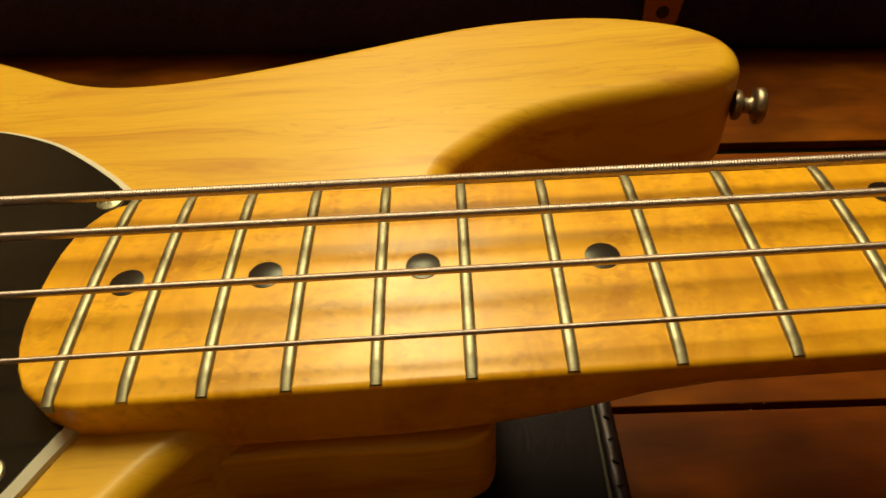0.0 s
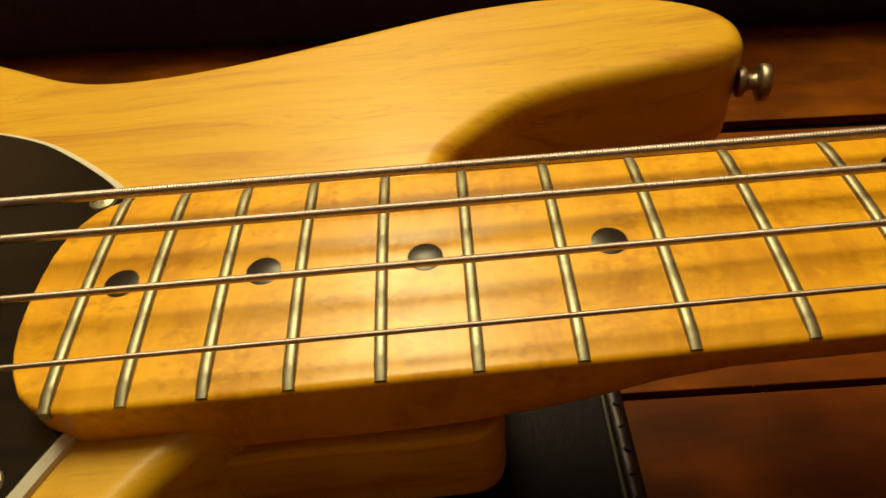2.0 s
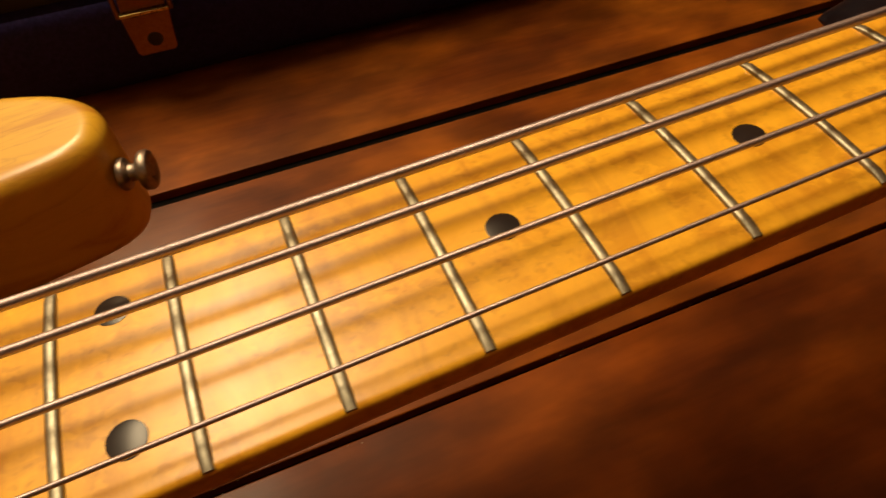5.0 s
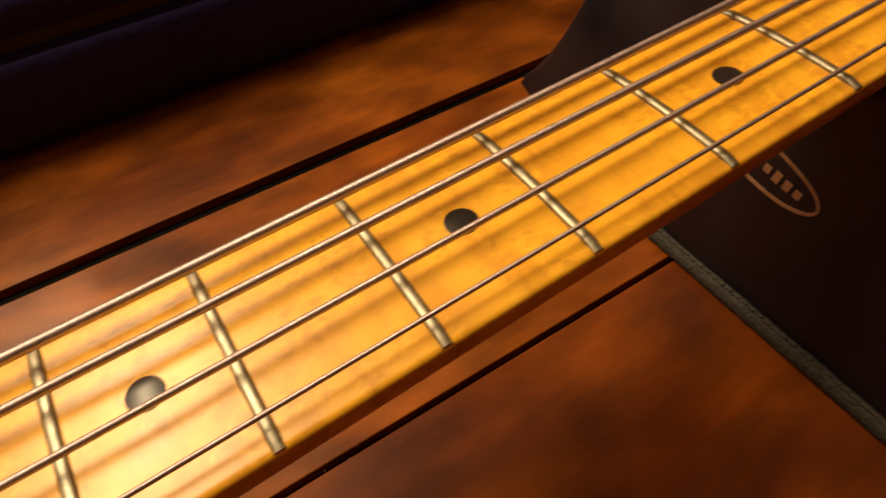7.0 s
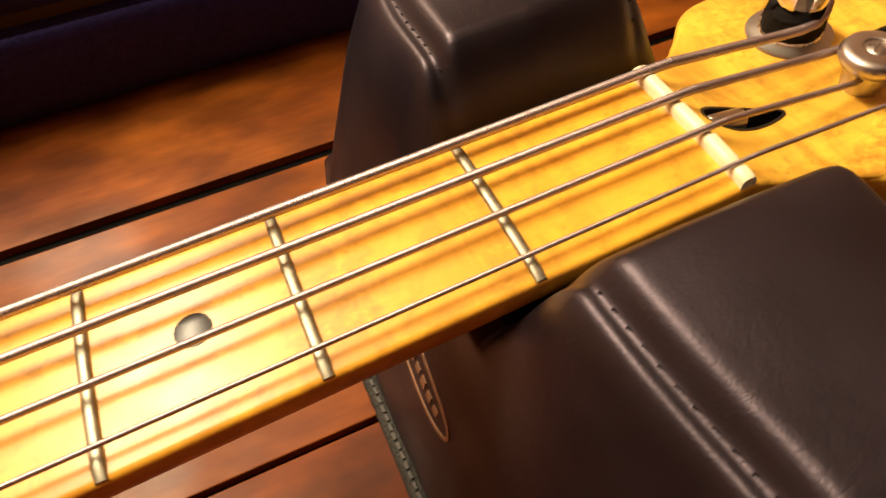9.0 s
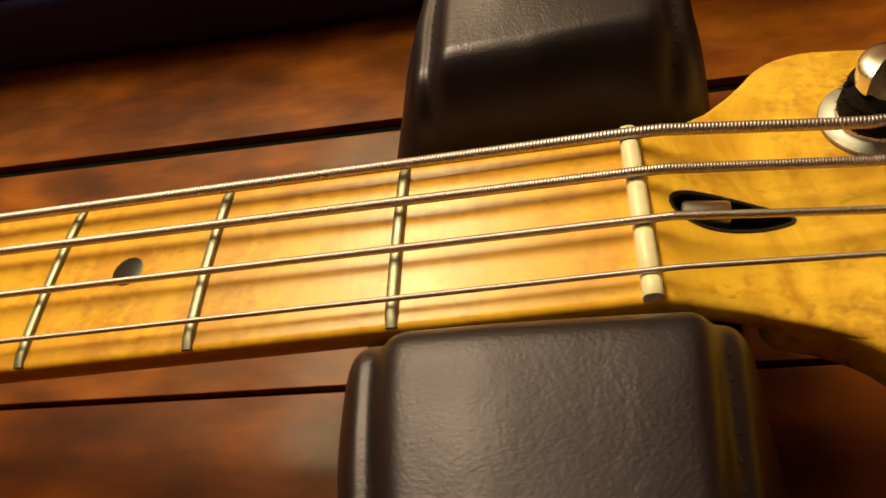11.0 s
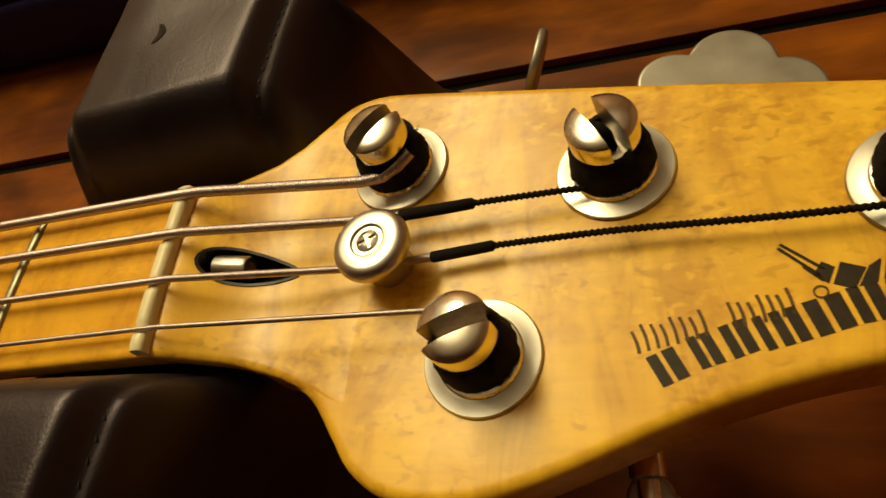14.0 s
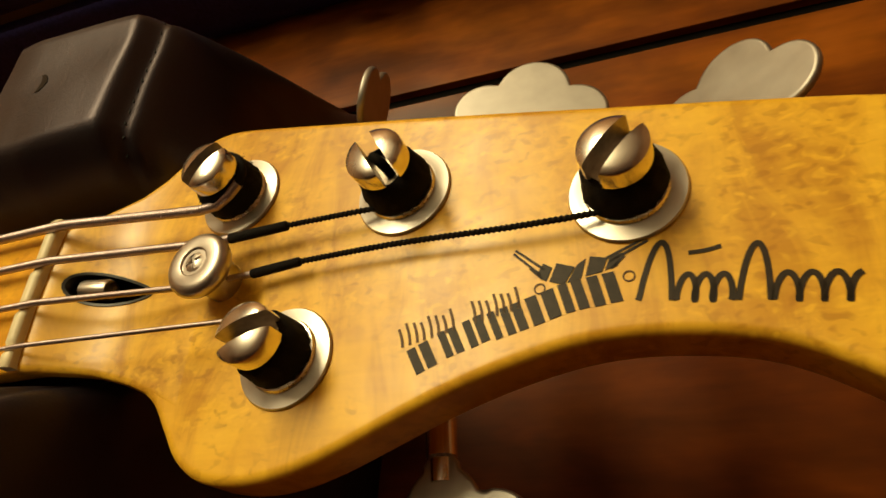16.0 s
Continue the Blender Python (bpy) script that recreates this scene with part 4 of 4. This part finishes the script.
secs = []
for i in range(13):
    u = i / 12
    x, y = 0.8448 + 0.0016 * math.sin(3.0 * u), 0.0660 + 0.0070 * u
    w = 0.0007 + 0.0005 * math.sin(math.pi * u)
    secs.append([(x - w, y, crown_point(x, y) - 0.0002), (x - w, y, crown_point(x, y) + 0.0002), (x + w, y, crown_point(x, y) + 0.0002), (x + w, y, crown_point(x, y) - 0.0002)])
part("worn_mark", loft(secs), M_SCUFF, rest, "brown worn mark on the leather", smooth=False)
# raw folded edge along the foot of the rest
secs = []
for i in range(126):
    y = -0.125 + 0.002 * i
    a, b = 0.0005 * noise.noise(Vector((0, y * 300, 1))), 0.0006 * noise.noise(Vector((7, y * 260, 4)))
    secs.append([(0.7800 + a, y, 0.0002), (0.7790 + a, y, 0.0022 + b), (0.7797 + b, y, 0.0050 + b), (0.7815 + b, y, 0.0064 + a), (0.7842, y, 0.0060 + b), (0.7858, y, 0.0002)])
part("folded_edge", loft(secs), M_EDGE, rest, "raw grey folded leather edge at the foot")
bm = bmesh.new()
for i in range(66):
    y = -0.122 + 0.0037 * i + rng.uniform(-0.0002, 0.0002)
    box(bm, (0.7817 + rng.uniform(-0.0001, 0.0001), y, 0.0066), (0.0011, 0.0026, 0.0008), pose(0, 0, 0, 0, 0, rng.uniform(-9, 9)))
tagged(part("foot_stitching", bm, M_THREAD_TAN, rest, "worn grey thread along the foot seam", smooth=False), kind="stuff")


# stamped oval label, writing as bars
def on_left_face(y, zc):
    s = rest_section(y)
    for (xa, _, za), (xb, _, zb) in zip(s, s[1:]):
        if za <= zc <= zb:
            return xa + (xb - xa) * (zc - za) / (zb - za)
    return s[3][0]


def on_face_strip(pts, w, material, name):
    secs = []
    for i, (y, z) in enumerate(pts):
        ya, za = pts[max(i - 1, 0)]
        yb, zb = pts[min(i + 1, len(pts) - 1)]
        t = Vector((yb - ya, zb - za)).normalized()
        nn = Vector((-t.y, t.x)) * w / 2
        q = []
        for s, lift in ((1, -0.0003), (1, 0.00035), (-1, 0.00035), (-1, -0.0003)):
            yy, zz = y + nn.x * s, z + nn.y * s
            q.append((on_left_face(yy, zz) - lift, yy, zz))
        secs.append(q)
    return part(name, loft(secs), material, label, smooth=False)


label = thing("stamped_label", pose(0, 0, 0), "", "")
label.parent = rest
tagged(label, "small tan oval label stamped on the leather")
TILT = radians(7)


def oval_point(a, b, u):
    y, z = a * math.cos(u), b * math.sin(u)
    return (0.0055 + y * math.cos(TILT) - z * math.sin(TILT), 0.0565 + y * math.sin(TILT) + z * math.cos(TILT))


on_face_strip([oval_point(0.0245, 0.0072, 2 * math.pi * i / 60) for i in range(61)], 0.0011, M_STAMP, "oval_ring")
for i in range(8):
    y0 = -0.0175 + 0.0045 * i
    p0 = (0.0055 + y0 * math.cos(TILT), 0.0565 + y0 * math.sin(TILT))
    p1 = (0.0055 + (y0 + 0.0028) * math.cos(TILT), 0.0565 + (y0 + 0.0028) * math.sin(TILT))
    on_face_strip([p0, p1], 0.0026 + 0.0006 * (i % 3), M_STAMP, "bar")

# ---------------- leather pad under the body ----------------
pad = thing("leather_pad", pose(0, 0, 0), "thin black leather pad lying under the bass body", "pad")
PAD = [(0.02, -0.14), (0.3885, -0.14), (0.393, -0.135), (0.393, 0.124), (0.3885, 0.129), (0.02, 0.129)]
crisp(part("sheet", plate([tuple(Vector(a).lerp(Vector(b), k / 8)) for a, b in zip(PAD, PAD[1:] + PAD[:1]) for k in range(8)], 0.0, 0.0075, 0.002, 0.0005, 3), M_PAD, pad), 50)
crisp(part("rolled_edge", tube([(0.3890, y, 0.0072) for y in [-0.133 + 0.255 * i / 60 for i in range(61)]], [0.0030 + 0.0003 * math.sin(i * 2.1) for i in range(61)], 10), M_LEATHER, pad, "rolled leather edge"), 60)
part("rolled_edge", tube([(0.3860, y, 0.0082) for y in [-0.133 + 0.255 * i / 30 for i in range(31)]], 0.0008, 8), M_THREAD_TAN, pad, "pale edge thread")
bm = bmesh.new()
for i in range(34):
    y = -0.13 + 0.0075 * i
    box(bm, (0.3893, y, 0.0103), (0.0022, 0.0006, 0.0005), pose(0, 0, 0, 0, 0, 28 if i % 2 else -20))
tagged(part("stitching", bm, M_THREAD, pad, "coarse dark stitches", smooth=False), kind="stuff")

# ---------------- instrument case behind ----------------
case = thing("instrument_case", pose(0.45, 0.394, 0, 0, 0, 0.4), "dark navy vinyl instrument case with brass latches", "case")
for nm, z0, z1, grow in (("base", 0.0, 0.052, 0.0), ("lid", 0.0555, 0.084, 0.0)):
    bm = box(bmesh.new(), (0, 0, (z0 + z1) / 2), (1.55, 0.31, z1 - z0), bevel=0.012)
    crisp(part(nm, bm, M_CASE, case), 50)
part("rubber_seal", box(bmesh.new(), (0, 0, 0.0537), (1.53, 0.294, 0.006)), M_SLOT, case, smooth=False)


def latch(x):
    e = thing("latch", pose(x, -0.1575, -0.001), "", "")
    e.parent = case
    tagged(e, "aged brass drawbolt latch")

    def upright(outline, depth, lift):
        """A plate that stands on the case front, from (x, z) corners."""
        dense = [tuple(Vector(a).lerp(Vector(b), k / 6)) for a, b in zip(outline, outline[1:] + outline[:1]) for k in range(6)]
        return moved(plate(dense, lift, lift + depth, 0.0004, 0, 3), pose(0, 0, 0, 90, 0, 0))

    arch = lathe([(0, 0), (0.0036, 0), (0.0033, 0.0006), (0.0020, 0.0003), (0, 0.0003)], 24)
    crisp(part("lower_plate", upright([(-0.0092, 0.0275), (-0.0078, 0.0262), (0.0078, 0.0262), (0.0092, 0.0275), (0.0108, 0.0462), (-0.0108, 0.0462)], 0.0022, 0.0052), M_BRASS, e), 40)
    crisp(part("rivet", moved(arch, pose(0.0005, -0.0074, 0.0335, 90, 0, 0)), M_SLOT, e), 50)
    # brighter brass paints the light caught by the upward edge
    crisp(part("fold", box(bmesh.new(), (0, -0.0058, 0.0472), (0.0222, 0.0040, 0.0016), bevel=0.0004), M_BRASS_LIT, e, "brass fold with its highlight put into the colour"), 50)
    crisp(part("upper_lever", upright([(-0.0100, 0.0480), (0.0100, 0.0480), (0.0092, 0.0690), (0.0070, 0.0730), (-0.0070, 0.0730), (-0.0092, 0.0690)], 0.0016, 0.0036), M_BRASS, e), 40)
    crisp(part("rivet", moved(lathe([(0, 0), (0.0042, 0), (0.0036, 0.0014), (0, 0.0020)], 20), pose(0, -0.0052, 0.0590, 90, 0, 0)), M_SLOT, e), 50)
    for sx in (-1, 1):
        crisp(part("side_flange", box(bmesh.new(), (0.0120 * sx, -0.0022, 0.0570), (0.0022, 0.0048, 0.0250), bevel=0.0008), M_BRASS, e), 50)


for x in (-0.42, 0.006, 0.42):
    latch(x)

# ---------------- dust along the joint ----------------
rng = random.Random(11)
bm = bmesh.new()
for i in range(22):
    x = rng.uniform(0.42, 0.74)
    y = 0.0071 + SLOPE * x + rng.choice((-0.0014, 0.0014)) + rng.gauss(0, 0.0006)
    r = rng.uniform(0.00010, 0.00024)
    box(bm, (x, y, r * 0.6), (r * 2, r * 1.5, r * 1.2), pose(0, 0, 0, 0, 0, rng.uniform(0, 90)))
dust = part("dust_grains", bm, M_DUST, None, smooth=False)
tagged(dust, "pale dust grains caught along the board joint", "dust", kind="stuff")
